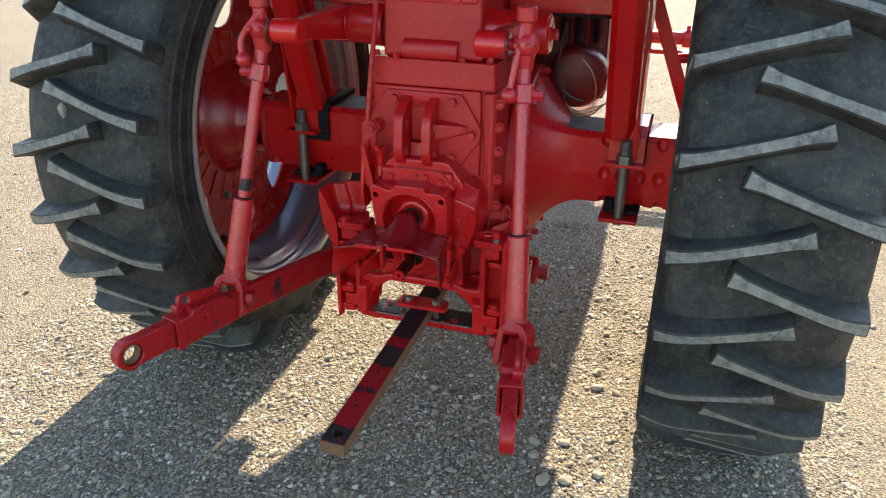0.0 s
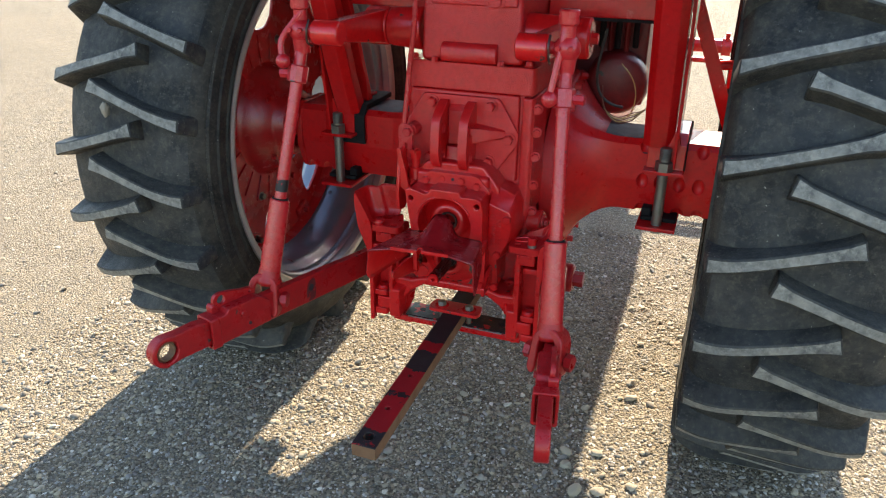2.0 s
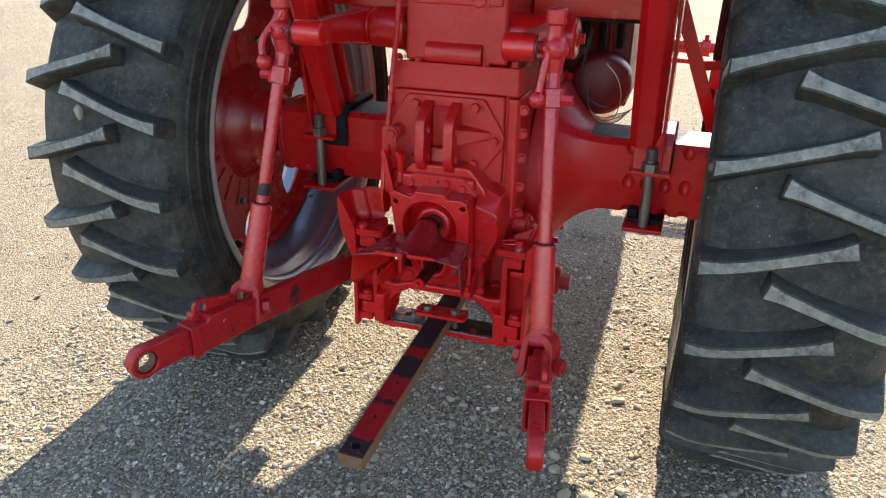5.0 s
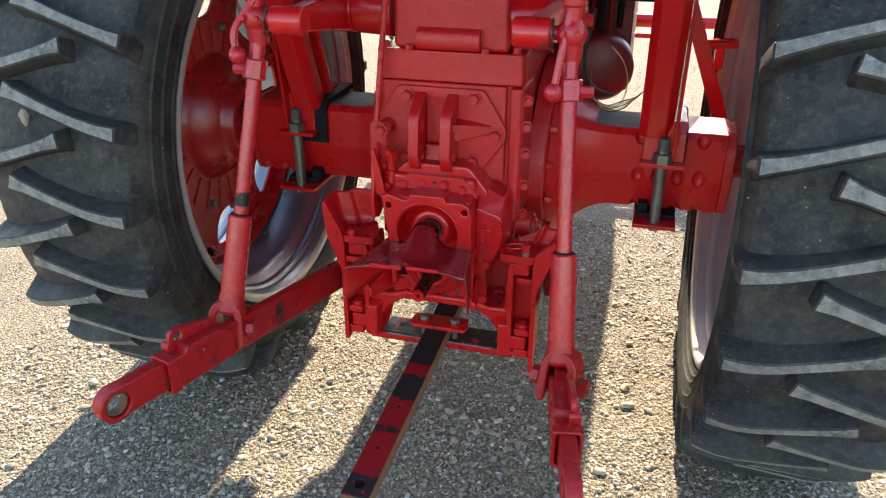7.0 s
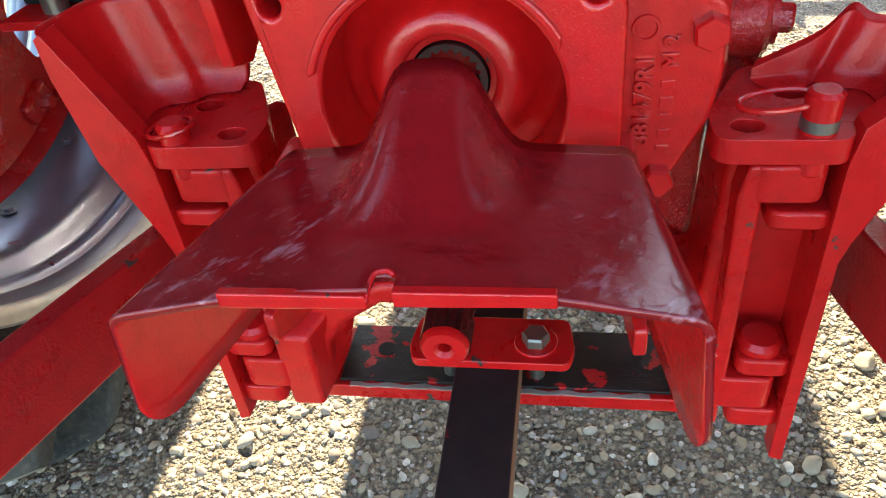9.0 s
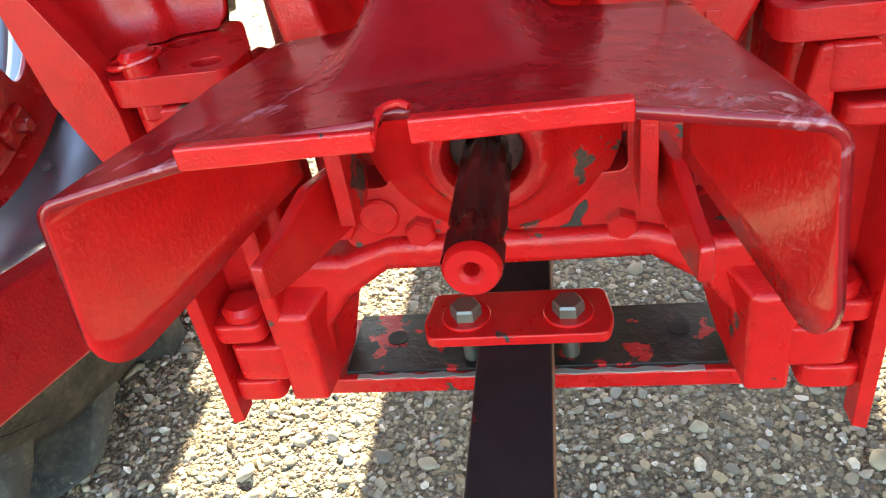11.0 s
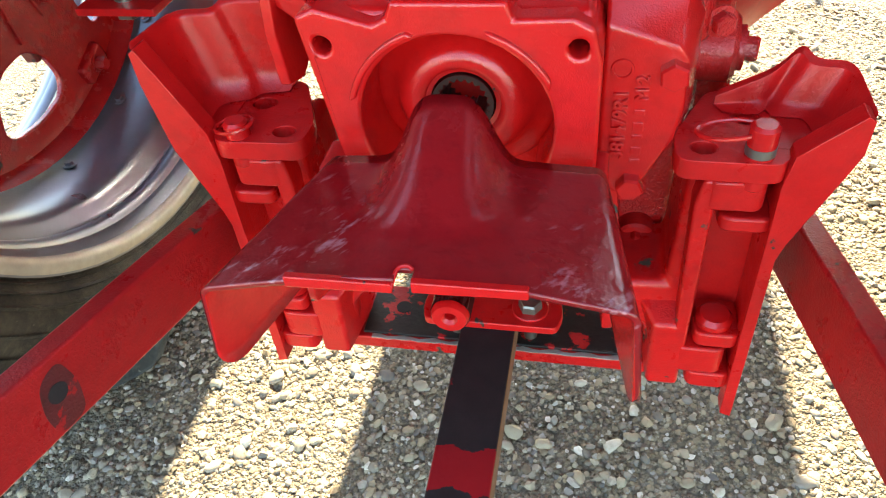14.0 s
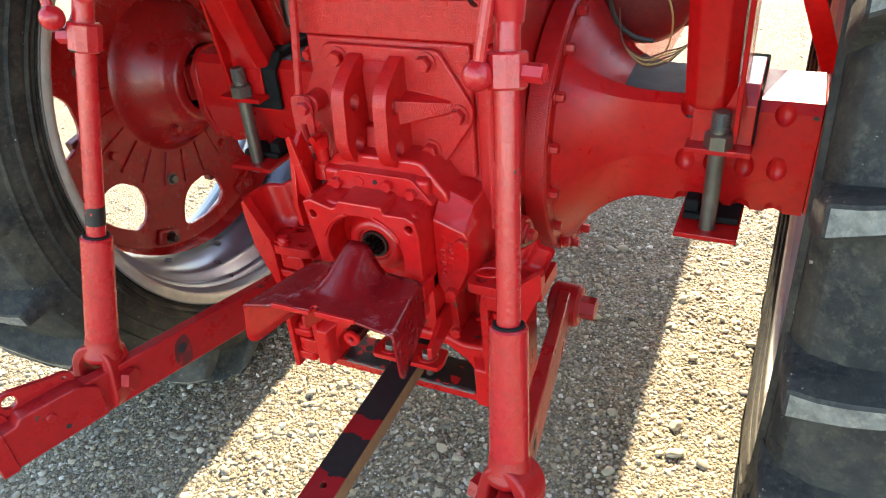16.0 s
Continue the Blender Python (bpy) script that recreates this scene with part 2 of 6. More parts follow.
def ground_material():
    m, nt, b = material("gravel_yard", 0.92)
    v = coords(nt)
    tone = mix(nt, noise_tex(nt, v, 0.8, 6, 0.6), (0.286, 0.215, 0.129), (0.445, 0.350, 0.225))
    tone = mix(nt, ramp(nt, noise_tex(nt, v, 5.0, 6, 0.65), (0.45, 0.0), (0.75, 0.6)), tone, (0.233, 0.180, 0.115))
    tone = mix(nt, ramp(nt, noise_tex(nt, v, 0.45, 5, 0.6), (0.42, 0.0), (0.66, 0.75)), tone, (0.20, 0.165, 0.115))
    tone = mix(nt, ramp(nt, noise_tex(nt, v, 16, 8, 0.78), (0.48, 0.0), (0.62, 0.65)), tone, (0.12, 0.098, 0.070))
    tone = mix(nt, ramp(nt, noise_tex(nt, v, 30, 8, 0.75), (0.58, 0.0), (0.68, 0.6)), tone, (0.66, 0.60, 0.49))
    wave = nt.nodes.new("ShaderNodeTexWave")
    wave.inputs["Scale"].default_value, wave.inputs["Distortion"].default_value, wave.inputs["Detail"].default_value = 1.1, 5.0, 4.0
    turned = nt.nodes.new("ShaderNodeMapping")
    turned.inputs["Rotation"].default_value = (0, 0, 0.5)
    nt.links.new(v, turned.inputs["Vector"])
    nt.links.new(turned.outputs[0], wave.inputs["Vector"])
    tone = mix(nt, ramp(nt, wave.outputs["Fac"], (0.62, 0.0), (0.90, 0.45)), tone, (0.19, 0.155, 0.110))
    def cells(scale):
        vo = nt.nodes.new("ShaderNodeTexVoronoi")
        vo.inputs["Scale"].default_value = scale
        nt.links.new(v, vo.inputs["Vector"])
        sp = nt.nodes.new("ShaderNodeSeparateColor")
        nt.links.new(vo.outputs["Color"], sp.inputs[0])
        return vo.outputs["Distance"], sp.outputs[0], sp.outputs[1]
    d1, r1, g1 = cells(120)
    d2, r2, g2 = cells(290)
    pebble = ramp(nt, r1, (0.0, (0.095, 0.070, 0.046)), (0.25, (0.286, 0.210, 0.124)), (0.55, (0.466, 0.365, 0.235)), (0.8, (0.265, 0.235, 0.202)), (1.0, (0.763, 0.670, 0.515)))
    grit = ramp(nt, r2, (0.0, (0.095, 0.070, 0.041)), (0.4, (0.350, 0.265, 0.156)), (0.75, (0.509, 0.410, 0.267)), (1.0, (0.784, 0.680, 0.524)))
    col = mix(nt, ramp(nt, g1, (0.45, 0.0), (0.55, 0.85)), mix(nt, 0.42, tone, grit), mix(nt, 0.3, pebble, tone))
    col = mix(nt, ramp(nt, d1, (0.38, 0.0), (0.75, 0.75)), col, (0.11, 0.088, 0.062))
    col = mix(nt, ramp(nt, noise_tex(nt, v, 45, 6, 0.7), (0.45, 0.0), (0.65, 0.40)), col, (0.12, 0.098, 0.070))
    nt.links.new(mix(nt, 0.14, col, (0.02, 0.016, 0.012)), b.inputs["Base Color"])
    hs = []
    for d, k in ((d1, 1.0), (d2, 0.45)):
        r = ramp(nt, d, (0.0, k), (0.5, k * 0.6), (0.95, 0.0))
        hs.append(r)
    ma = nt.nodes.new("ShaderNodeMath")
    ma.operation = "ADD"
    nt.links.new(hs[0], ma.inputs[0])
    nt.links.new(hs[1], ma.inputs[1])
    bump(nt, b, ma.outputs[0], 1.0, 0.011)
    return m


def stone_material(name, tones):
    m, nt, b = material(name, 0.85)
    g = nt.nodes.new("ShaderNodeNewGeometry")
    col = ramp(nt, g.outputs["Random Per Island"], *tones)
    v = coords(nt)
    col = mix(nt, ramp(nt, noise_tex(nt, v, 160, 5), (0.4, 0.0), (0.8, 0.4)), col, (0.318, 0.240, 0.147))
    nt.links.new(mix(nt, 0.20, col, (0.02, 0.016, 0.012)), b.inputs["Base Color"])
    bump(nt, b, noise_tex(nt, v, 300, 4), 0.5, 0.001)
    return m


GROUND = ground_material()
STONE = stone_material("loose_pebbles", ((0.0, (0.090, 0.065, 0.042)), (0.16, (0.26, 0.195, 0.118)), (0.38, (0.466, 0.365, 0.230)), (0.52, (0.15, 0.137, 0.122)), (0.68, (0.530, 0.430, 0.285)), (0.86, (0.382, 0.345, 0.294)), (1.0, (0.827, 0.740, 0.607))))
STONE_PALE = stone_material("pale_stones", ((0.0, (0.13, 0.11, 0.085)), (0.16, (0.24, 0.215, 0.19)), (0.34, (0.42, 0.335, 0.215)), (0.5, (0.29, 0.262, 0.225)), (0.66, (0.48, 0.395, 0.265)), (0.8, (0.15, 0.138, 0.125)), (0.92, (0.40, 0.335, 0.245)), (1.0, (0.78, 0.70, 0.56))))


# ---- mesh helpers ----
def bm_box(bm, lo, hi):
    v = [bm.verts.new((x, y, z)) for x in (lo[0], hi[0]) for y in (lo[1], hi[1]) for z in (lo[2], hi[2])]
    for f in ((0, 1, 3, 2), (4, 6, 7, 5), (0, 4, 5, 1), (2, 3, 7, 6), (0, 2, 6, 4), (1, 5, 7, 3)):
        bm.faces.new([v[i] for i in f])


def ring(cx, cy, r, n=20, squash=1.0):
    return [(cx + r * math.cos(2 * math.pi * i / n), cy + squash * r * math.sin(2 * math.pi * i / n)) for i in range(n)]


def rounded(pts, r, n=4):
    """A polygon with its corners rounded by about r."""
    out = []
    for i, p in enumerate(pts):
        p, a, b = Vector(p), Vector(pts[i - 1]), Vector(pts[(i + 1) % len(pts)])
        k = min(r, (a - p).length * 0.45, (b - p).length * 0.45)
        s, e = p + (a - p).normalized() * k, p + (b - p).normalized() * k
        for j in range(n + 1):
            t = j / n
            q = s * (1 - t) ** 2 + p * 2 * t * (1 - t) + e * t * t
            out.append((q.x, q.y))
    return out


def bm_prism(bm, axis, pts, a, b, holes=()):
    """A flat outline with holes, drawn in the plane across the axis and thickened from a to b."""
    put = {"x": lambda u, v, w: (w, u, v), "y": lambda u, v, w: (u, w, v), "z": lambda u, v, w: (u, v, w)}[axis]
    tmp = bmesh.new()
    edges = []
    for loop in (pts, *holes):
        vs = [tmp.verts.new(put(u, v, a)) for u, v in loop]
        edges += [tmp.edges.new((vs[i], vs[(i + 1) % len(vs)])) for i in range(len(vs))]
    if holes:
        bmesh.ops.triangle_fill(tmp, edges=edges, use_beauty=True)
    else:
        tmp.faces.new(tmp.verts)
    got = bmesh.ops.extrude_face_region(tmp, geom=tmp.faces[:])
    d = Vector(put(0, 0, b)) - Vector(put(0, 0, a))
    bmesh.ops.translate(tmp, vec=d, verts=[g for g in got["geom"] if isinstance(g, bmesh.types.BMVert)])
    bmesh.ops.recalc_face_normals(tmp, faces=tmp.faces)
    join(bm, tmp)


def join(bm, other):
    mp = {v: bm.verts.new(v.co) for v in other.verts}
    for f in other.faces:
        bm.faces.new([mp[v] for v in f.verts])
    other.free()


def frame_of(d):
    d = Vector(d).normalized()
    s = d.cross(Vector((0, 0, 1)) if abs(d.z) < 0.95 else Vector((0, 1, 0))).normalized()
    return d, s, s.cross(d)


def bm_lathe(bm, p0, way, profile, n=32):
    """Turns (distance along way, radius) round the line from p0."""
    d, s, u = frame_of(way)
    rows = []
    for t, r in profile:
        c = Vector(p0) + d * t
        rows.append([bm.verts.new(c)] if r < 1e-6 else [bm.verts.new(c + (s * math.cos(a) + u * math.sin(a)) * r) for a in (2 * math.pi * i / n for i in range(n))])
    for p, q in zip(rows, rows[1:]):
        for i in range(n):
            j = (i + 1) % n
            if len(p) == 1 and len(q) > 1:
                bm.faces.new((p[0], q[j], q[i]))
            elif len(q) == 1 and len(p) > 1:
                bm.faces.new((p[i], p[j], q[0]))
            elif len(p) > 1:
                bm.faces.new((p[i], p[j], q[j], q[i]))


def bm_cyl(bm, p0, p1, r0, r1=None, n=24, edge=0.0):
    L = (Vector(p1) - Vector(p0)).length
    r1 = r0 if r1 is None else r1
    e = min(edge, L * 0.3)
    prof = [(0, 0), (0, r0 - e), (e, r0), (L - e, r1), (L, r1 - e), (L, 0)] if e else [(0, 0), (0, r0), (L, r1), (L, 0)]
    bm_lathe(bm, p0, Vector(p1) - Vector(p0), prof, n)


def bm_tube(bm, pts, r, n=10):
    pts = [Vector(p) for p in pts]
    fine = []
    for i in range(len(pts) - 1):
        a, b, c, d = pts[max(i - 1, 0)], pts[i], pts[i + 1], pts[min(i + 2, len(pts) - 1)]
        for k in range(6):
            t = k / 6
            fine.append(0.5 * ((2 * b) + (c - a) * t + (2 * a - 5 * b + 4 * c - d) * t * t + (3 * b - a - 3 * c + d) * t ** 3))
    fine.append(pts[-1])
    rows, side = [], None
    for i, p in enumerate(fine):
        d = (fine[min(i + 1, len(fine) - 1)] - fine[max(i - 1, 0)]).normalized()
        side = frame_of(d)[1] if side is None else (side - d * side.dot(d)).normalized()
        up = side.cross(d)
        rows.append([bm.verts.new(p + (side * math.cos(a) + up * math.sin(a)) * r) for a in (2 * math.pi * k / n for k in range(n))])
    for p, q in zip(rows, rows[1:]):
        for i in range(n):
            bm.faces.new((p[i], p[(i + 1) % n], q[(i + 1) % n], q[i]))
    bm.faces.new(rows[0][::-1]), bm.faces.new(rows[-1])


def bm_bar(bm, p0, p1, width, height):
    """A straight flat bar; width across, height upright."""
    p0, p1 = Vector(p0), Vector(p1)
    d, s, u = frame_of(p1 - p0)
    v = [bm.verts.new(p + s * width / 2 * a + u * height / 2 * b) for p in (p0, p1) for a, b in ((-1, -1), (1, -1), (1, 1), (-1, 1))]
    for f in ((3, 2, 1, 0), (4, 5, 6, 7), (0, 1, 5, 4), (1, 2, 6, 5), (2, 3, 7, 6), (3, 0, 4, 7)):
        bm.faces.new([v[i] for i in f])


def bm_taper(bm, p0, p1, w0, h0, w1, h1):
    """A straight bar that narrows from one end to the other."""
    d, s, u = frame_of(Vector(p1) - Vector(p0))
    v = [bm.verts.new(Vector(p) + s * w / 2 * a + u * h / 2 * b) for p, w, h in ((p0, w0, h0), (p1, w1, h1)) for a, b in ((-1, -1), (1, -1), (1, 1), (-1, 1))]
    for f in ((3, 2, 1, 0), (4, 5, 6, 7), (0, 1, 5, 4), (1, 2, 6, 5), (2, 3, 7, 6), (3, 0, 4, 7)):
        bm.faces.new([v[i] for i in f])


def part(name, bm, mat, parent=None, label="", bevel=0.0, angle=35):
    """Links a bmesh as one mesh object under a thing or a part."""
    if isinstance(bm, bmesh.types.BMesh):
        bmesh.ops.recalc_face_normals(bm, faces=bm.faces)
        me = bpy.data.meshes.new(name)
        bm.to_mesh(me)
        bm.free()
        for p in me.polygons:
            p.use_smooth = True
        me.set_sharp_from_angle(angle=radians(angle))
        me.materials.append(mat)
    else:
        me = bm
    ob = new(name, me)
    ob.parent = parent
    if bevel:
        mod = ob.modifiers.new("edge", "BEVEL")
        mod.width, mod.segments, mod.limit_method, mod.angle_limit = bevel, 2, "ANGLE", radians(40)
        mod.harden_normals = True
    if label:
        tagged(ob, label)
    return ob


def make(name, mat, parent, build, label="", bevel=0.0, angle=35):
    bm = bmesh.new()
    build(bm)
    return part(name, bm, mat, parent, label, bevel, angle)


def carve(ob, cutter):
    """Cuts a bmesh out of an object's mesh."""
    me = bpy.data.meshes.new("cutter")
    bmesh.ops.recalc_face_normals(cutter, faces=cutter.faces)
    cutter.to_mesh(me)
    cutter.free()
    tool = new("cutter", me)
    mod = ob.modifiers.new("carve", "BOOLEAN")
    mod.operation, mod.object, mod.solver = "DIFFERENCE", tool, "EXACT"
    bpy.context.view_layer.update()
    cut = bpy.data.meshes.new_from_object(ob.evaluated_get(bpy.context.evaluated_depsgraph_get()))
    ob.modifiers.clear()
    mats = [m for m in ob.data.materials]
    ob.data = cut
    cut.materials.clear()
    for m in mats:
        cut.materials.append(m)
    for p in cut.polygons:
        p.use_smooth, p.material_index = True, 0
    cut.set_sharp_from_angle(angle=radians(28))
    bpy.data.objects.remove(tool)


BOLT_MESH = {}


def bolt(parent, at, way, r=0.011, h=0.009, mat=None, washer=1.35, name="bolt"):
    """A hex head on its washer; all bolts of one size share a mesh."""
    mat = mat or RED_CAST
    key = (r, h, mat.name, washer)
    if key not in BOLT_MESH:
        bm = bmesh.new()
        if washer:
            bm_lathe(bm, (0, 0, 0), (0, 0, 1), [(0, r * washer), (0.0025, r * washer), (0.0025, 0)], 20)
        bm_lathe(bm, (0, 0, 0.002 if washer else 0), (0, 0, 1), [(-0.002, r), (h * 0.8, r), (h, r * 0.86), (h, 0)], 6)
        bmesh.ops.recalc_face_normals(bm, faces=bm.faces)
        me = bpy.data.meshes.new(name)
        bm.to_mesh(me)
        bm.free()
        for p in me.polygons:
            p.use_smooth = True
        me.set_sharp_from_angle(angle=radians(25))
        me.materials.append(mat)
        BOLT_MESH[key] = me
    ob = part(name, BOLT_MESH[key], mat, parent)
    q = Vector((0, 0, 1)).rotation_difference(Vector(way).normalized())
    turn = Matrix.Rotation(random.uniform(0, 1.04), 4, "Z")
    ob.matrix_local = Matrix.Translation(at) @ q.to_matrix().to_4x4() @ turn
    return ob


# ---- ground ----
AXLE_Y, AXLE_Z = 0.60, 0.797
bm = bmesh.new()
bmesh.ops.create_grid(bm, x_segments=150, y_segments=150, size=9)
for v in bm.verts:
    d = math.hypot(v.co.x, v.co.y - 1)
    v.co.z = 0.010 * noise.noise(v.co * 1.1) + 0.006 * noise.noise(v.co * 4.0) - 0.004
rim_edges = [e for e in bm.edges if e.is_boundary]
for k in (60, 400, 2500):
    got = bmesh.ops.extrude_edge_only(bm, edges=rim_edges)
    vs = [g for g in got["geom"] if isinstance(g, bmesh.types.BMVert)]
    for v in vs:
        f = k / max(abs(v.co.x), abs(v.co.y))
        v.co.x, v.co.y, v.co.z = v.co.x * f, v.co.y * f, 0
    rim_edges = [g for g in got["geom"] if isinstance(g, bmesh.types.BMEdge)]
ground = part("ground", bm, GROUND)
tagged(ground, "tan crushed-gravel yard with tyre marks", "ground", kind="structure")


def pebbles():
    """Loose stones on the yard, thicker near the tractor."""
    rng = np.random.default_rng(4)
    def scatter(name, label, n, near, middle, spread, low, high, sub, rough, smooth, mat):
        tmp = bmesh.new()
        bmesh.ops.create_icosphere(tmp, subdivisions=sub, radius=1.0)
        base = np.array([v.co[:] for v in tmp.verts])
        tris = np.array([[v.index for v in f.verts] for f in tmp.faces])
        tmp.free()
        xy = np.concatenate([rng.uniform((-1.6, -0.75), (1.35, 1.9), (near, 2)), rng.uniform((-4.2, -0.8), (1.6, 5.6), (n - near, 2))])
        size = np.exp(rng.normal(math.log(middle), spread, n)).clip(low, high)
        pts = base[None] * (1 + rng.uniform(-rough, rough, (n, len(base), 1)))
        # planed facets make the stones angular
        for _ in range(3 if sub > 1 else 0):
            nrm = rng.normal(0, 1, (n, 1, 3))
            nrm /= np.linalg.norm(nrm, axis=2, keepdims=True)
            over = ((pts * nrm).sum(2, keepdims=True) - rng.uniform(0.45, 0.8, (n, 1, 1))).clip(0)
            pts = pts - nrm * over * 0.9
        pts = pts * rng.uniform((0.8, 0.65, 0.36), (1.35, 1.1, 0.7), (n, 3))[:, None, :]
        a = rng.uniform(0, 2 * math.pi, n)
        c, s = np.cos(a)[:, None], np.sin(a)[:, None]
        x, y = pts[..., 0] * c - pts[..., 1] * s, pts[..., 0] * s + pts[..., 1] * c
        tilt = rng.normal(0, 0.28, (n, 1))
        pts = np.stack([x, y, pts[..., 2] + x * tilt], -1) * size[:, None, None]
        pts[..., 0] += xy[:, :1]
        pts[..., 1] += xy[:, 1:]
        lift = np.array([0.010 * noise.noise(Vector((p[0], p[1], 0)) * 1.1) + 0.006 * noise.noise(Vector((p[0], p[1], 0)) * 4.0) - 0.004 for p in xy])
        pts[..., 2] += lift[:, None] + size[:, None] * 0.12
        faces = (tris[None] + (np.arange(n) * len(base))[:, None, None]).reshape(-1, 3)
        me = bpy.data.meshes.new(name)
        me.from_pydata(pts.reshape(-1, 3).tolist(), [], faces.tolist())
        if smooth:
            me.shade_smooth()
        else:
            me.shade_flat()
        me.materials.append(mat)
        tagged(new(name, me), label, "gravel", kind="stuff")
    scatter("loose_gravel", "loose cream, tan and grey pebbles lying on the yard", 96000, 70000, 0.0038, 0.36, 0.0022, 0.0095, 1, 0.30, False, STONE)
    scatter("larger_stones", "scattered angular white and grey stones among the gravel", 8200, 5600, 0.0066, 0.36, 0.0045, 0.017, 2, 0.14, True, STONE_PALE)


pebbles()


def stone_mesh(seed, mat):
    """A worn angular stone about one unit across."""
    rng = random.Random(seed)
    bm = bmesh.new()
    bmesh.ops.create_icosphere(bm, subdivisions=3, radius=1.0)
    cuts = [(Vector((rng.gauss(0, 1), rng.gauss(0, 1), rng.gauss(0, 1))).normalized(), rng.uniform(0.5, 0.85)) for _ in range(7)]
    for v in bm.verts:
        for nrm, d in cuts:
            over = v.co.dot(nrm) - d
            if over > 0:
                v.co -= nrm * over * 0.92
        v.co *= 1 + 0.10 * noise.noise(v.co * 2.2 + Vector((seed, 0, 0)))
        v.co.x *= 1.25
        v.co.z *= 0.62
    me = bpy.data.meshes.new("stone")
    bm.to_mesh(me)
    bm.free()
    me.shade_smooth()
    me.materials.append(mat)
    return me


YARD_STONES = [(0.54, 0.55, 0.017), (0.55, 0.46, 0.019), (0.54, 0.82, 0.013), (0.49, 0.13, 0.016), (0.4, 0.11, 0.017), (0.41, 0.05, 0.017), (0.52, -0.03, 0.019), (0.46, -0.05, 0.022), (0.61, 0.02, 0.016), (0.23, 1.31, 0.016), (0.24, 0.91, 0.014), (0.38, 0.54, 0.014), (0.01, 0.28, 0.014), (-0.31, 0.22, 0.009), (-0.66, 0.11, 0.009), (-0.22, 0.32, 0.009), (0.06, 0.26, 0.011), (0.06, 0.15, 0.011), (0.59, 1.02, 0.011), (0.51, 1.11, 0.009), (0.68, 1.2, 0.011), (0.68, 0.93, 0.012), (-0.53, 0.31, 0.009), (-0.55, 0.17, 0.009), (-0.36, 0.24, 0.009)]
STONE_MESHES = [stone_mesh(k, STONE_PALE) for k in range(6)]
rng = random.Random(8)
spots = YARD_STONES + [(rng.uniform(-1.5, 1.4), rng.uniform(-0.7, 2.4), rng.uniform(0.010, 0.016)) for _ in range(30)]
for k, (x, y, r) in enumerate(spots):
    ob = tagged(new("stone", STONE_MESHES[k % 6]), "pale worn stone lying loose on the gravel", "stone", group="loose stones on the yard")
    z = 0.010 * noise.noise(Vector((x, y, 0)) * 1.1) + 0.006 * noise.noise(Vector((x, y, 0)) * 4.0) - 0.004
    ob.matrix_world = Matrix.Translation((x, y, z + r * 0.34)) @ Matrix.Rotation(rng.uniform(0, 6.28), 4, "Z") @ Matrix.Scale(r, 4)

# ---- the tractor ----
tractor = tagged(new("tractor"), "red farm tractor seen from behind with raised three-point hitch", "tractor")


# -- wheels --
def lug_mesh():
    """One tread bar at the top of the wheel, reaching from the shoulder (+x) past the middle."""
    rows = [(0.2205, -0.002, 0.0185, 0.092)]
    steps = 10
    for i in range(steps + 1):
        t = i / steps
        u = 0.213 - 0.283 * t
        ang = 0.104 * t ** 1.15
        w = 0.0170 - 0.003 * math.sin(math.pi * t) + (0.002 if i == 0 else 0)
        rows.append((u, ang, w, 0.022 * max(0.0, (u - 0.10) / 0.113) ** 2))
    bm = bmesh.new()
    vs = []
    for n, (u, ang, w, drop) in enumerate(rows):
        line = []
        for k, r in ((-1.75, 0.752), (-1.0, 0.824), (1.0, 0.824), (1.75, 0.752)):
            rr = r - drop if r > 0.8 else min(r, 0.824 - drop) - (0.03 if n < 2 else 0.0)
            a = ang + k * w / 0.82 + (0.006 * (1 if k > 0 else -0.4) if n == steps + 1 else 0)
            line.append(bm.verts.new((u - (0.012 if n == steps + 1 and k < 0 else 0), rr * math.sin(a), rr * math.cos(a))))
        vs.append(line)
    for p, q in zip(vs, vs[1:]):
        for k in range(3):
            bm.faces.new((p[k], p[k + 1], q[k + 1], q[k]))
    bm.faces.new(vs[0])
    bm.faces.new(vs[-1][::-1])
    bmesh.ops.recalc_face_normals(bm, faces=bm.faces)
    bmesh.ops.bevel(bm, geom=[e for e in bm.edges if e.calc_face_angle(0) > 0.6], offset=0.0035, segments=1, affect="EDGES")
    return bm


def finish_lug(bm):
    """The worn top shows grey, the flanks stay black."""
    bmesh.ops.recalc_face_normals(bm, faces=bm.faces)
    me = bpy.data.meshes.new("tread_lug")
    bm.to_mesh(me)
    bm.free()
    me.materials.append(TREAD)
    me.materials.append(TREAD_BASE)
    for p in me.polygons:
        p.use_smooth = True
        c = p.center
        out = Vector((0, c.y, c.z)).normalized()
        p.material_index = 0 if abs(p.normal.dot(out)) > 0.80 else 1
    me.set_sharp_from_angle(angle=radians(30))
    return me


def sag(v):
    """The tyre settles on the ground: its foot spreads forward, back and sideways."""
    h = v.z + AXLE_Z
    if h < 0.30:
        k = (0.30 - h) / 0.30
        f = min(1.0, max(0.0, (0.12 - h) / 0.12)) ** 2
        return Vector((v.x * (1 + 0.05 * k), v.y * (1 + 0.58 * f), v.z))
    return v


NLUG = 24
LUG = {}
for side in (1, -1):
    bm = lug_mesh()
    if side < 0:
        for v in bm.verts:
            v.co.x *= -1
            a = math.pi / NLUG
            y, z = v.co.y, v.co.z
            v.co.y, v.co.z = y * math.cos(a) + z * math.sin(a), -y * math.sin(a) + z * math.cos(a)
    LUG[side] = finish_lug(bm)

RIM_R = 0.580


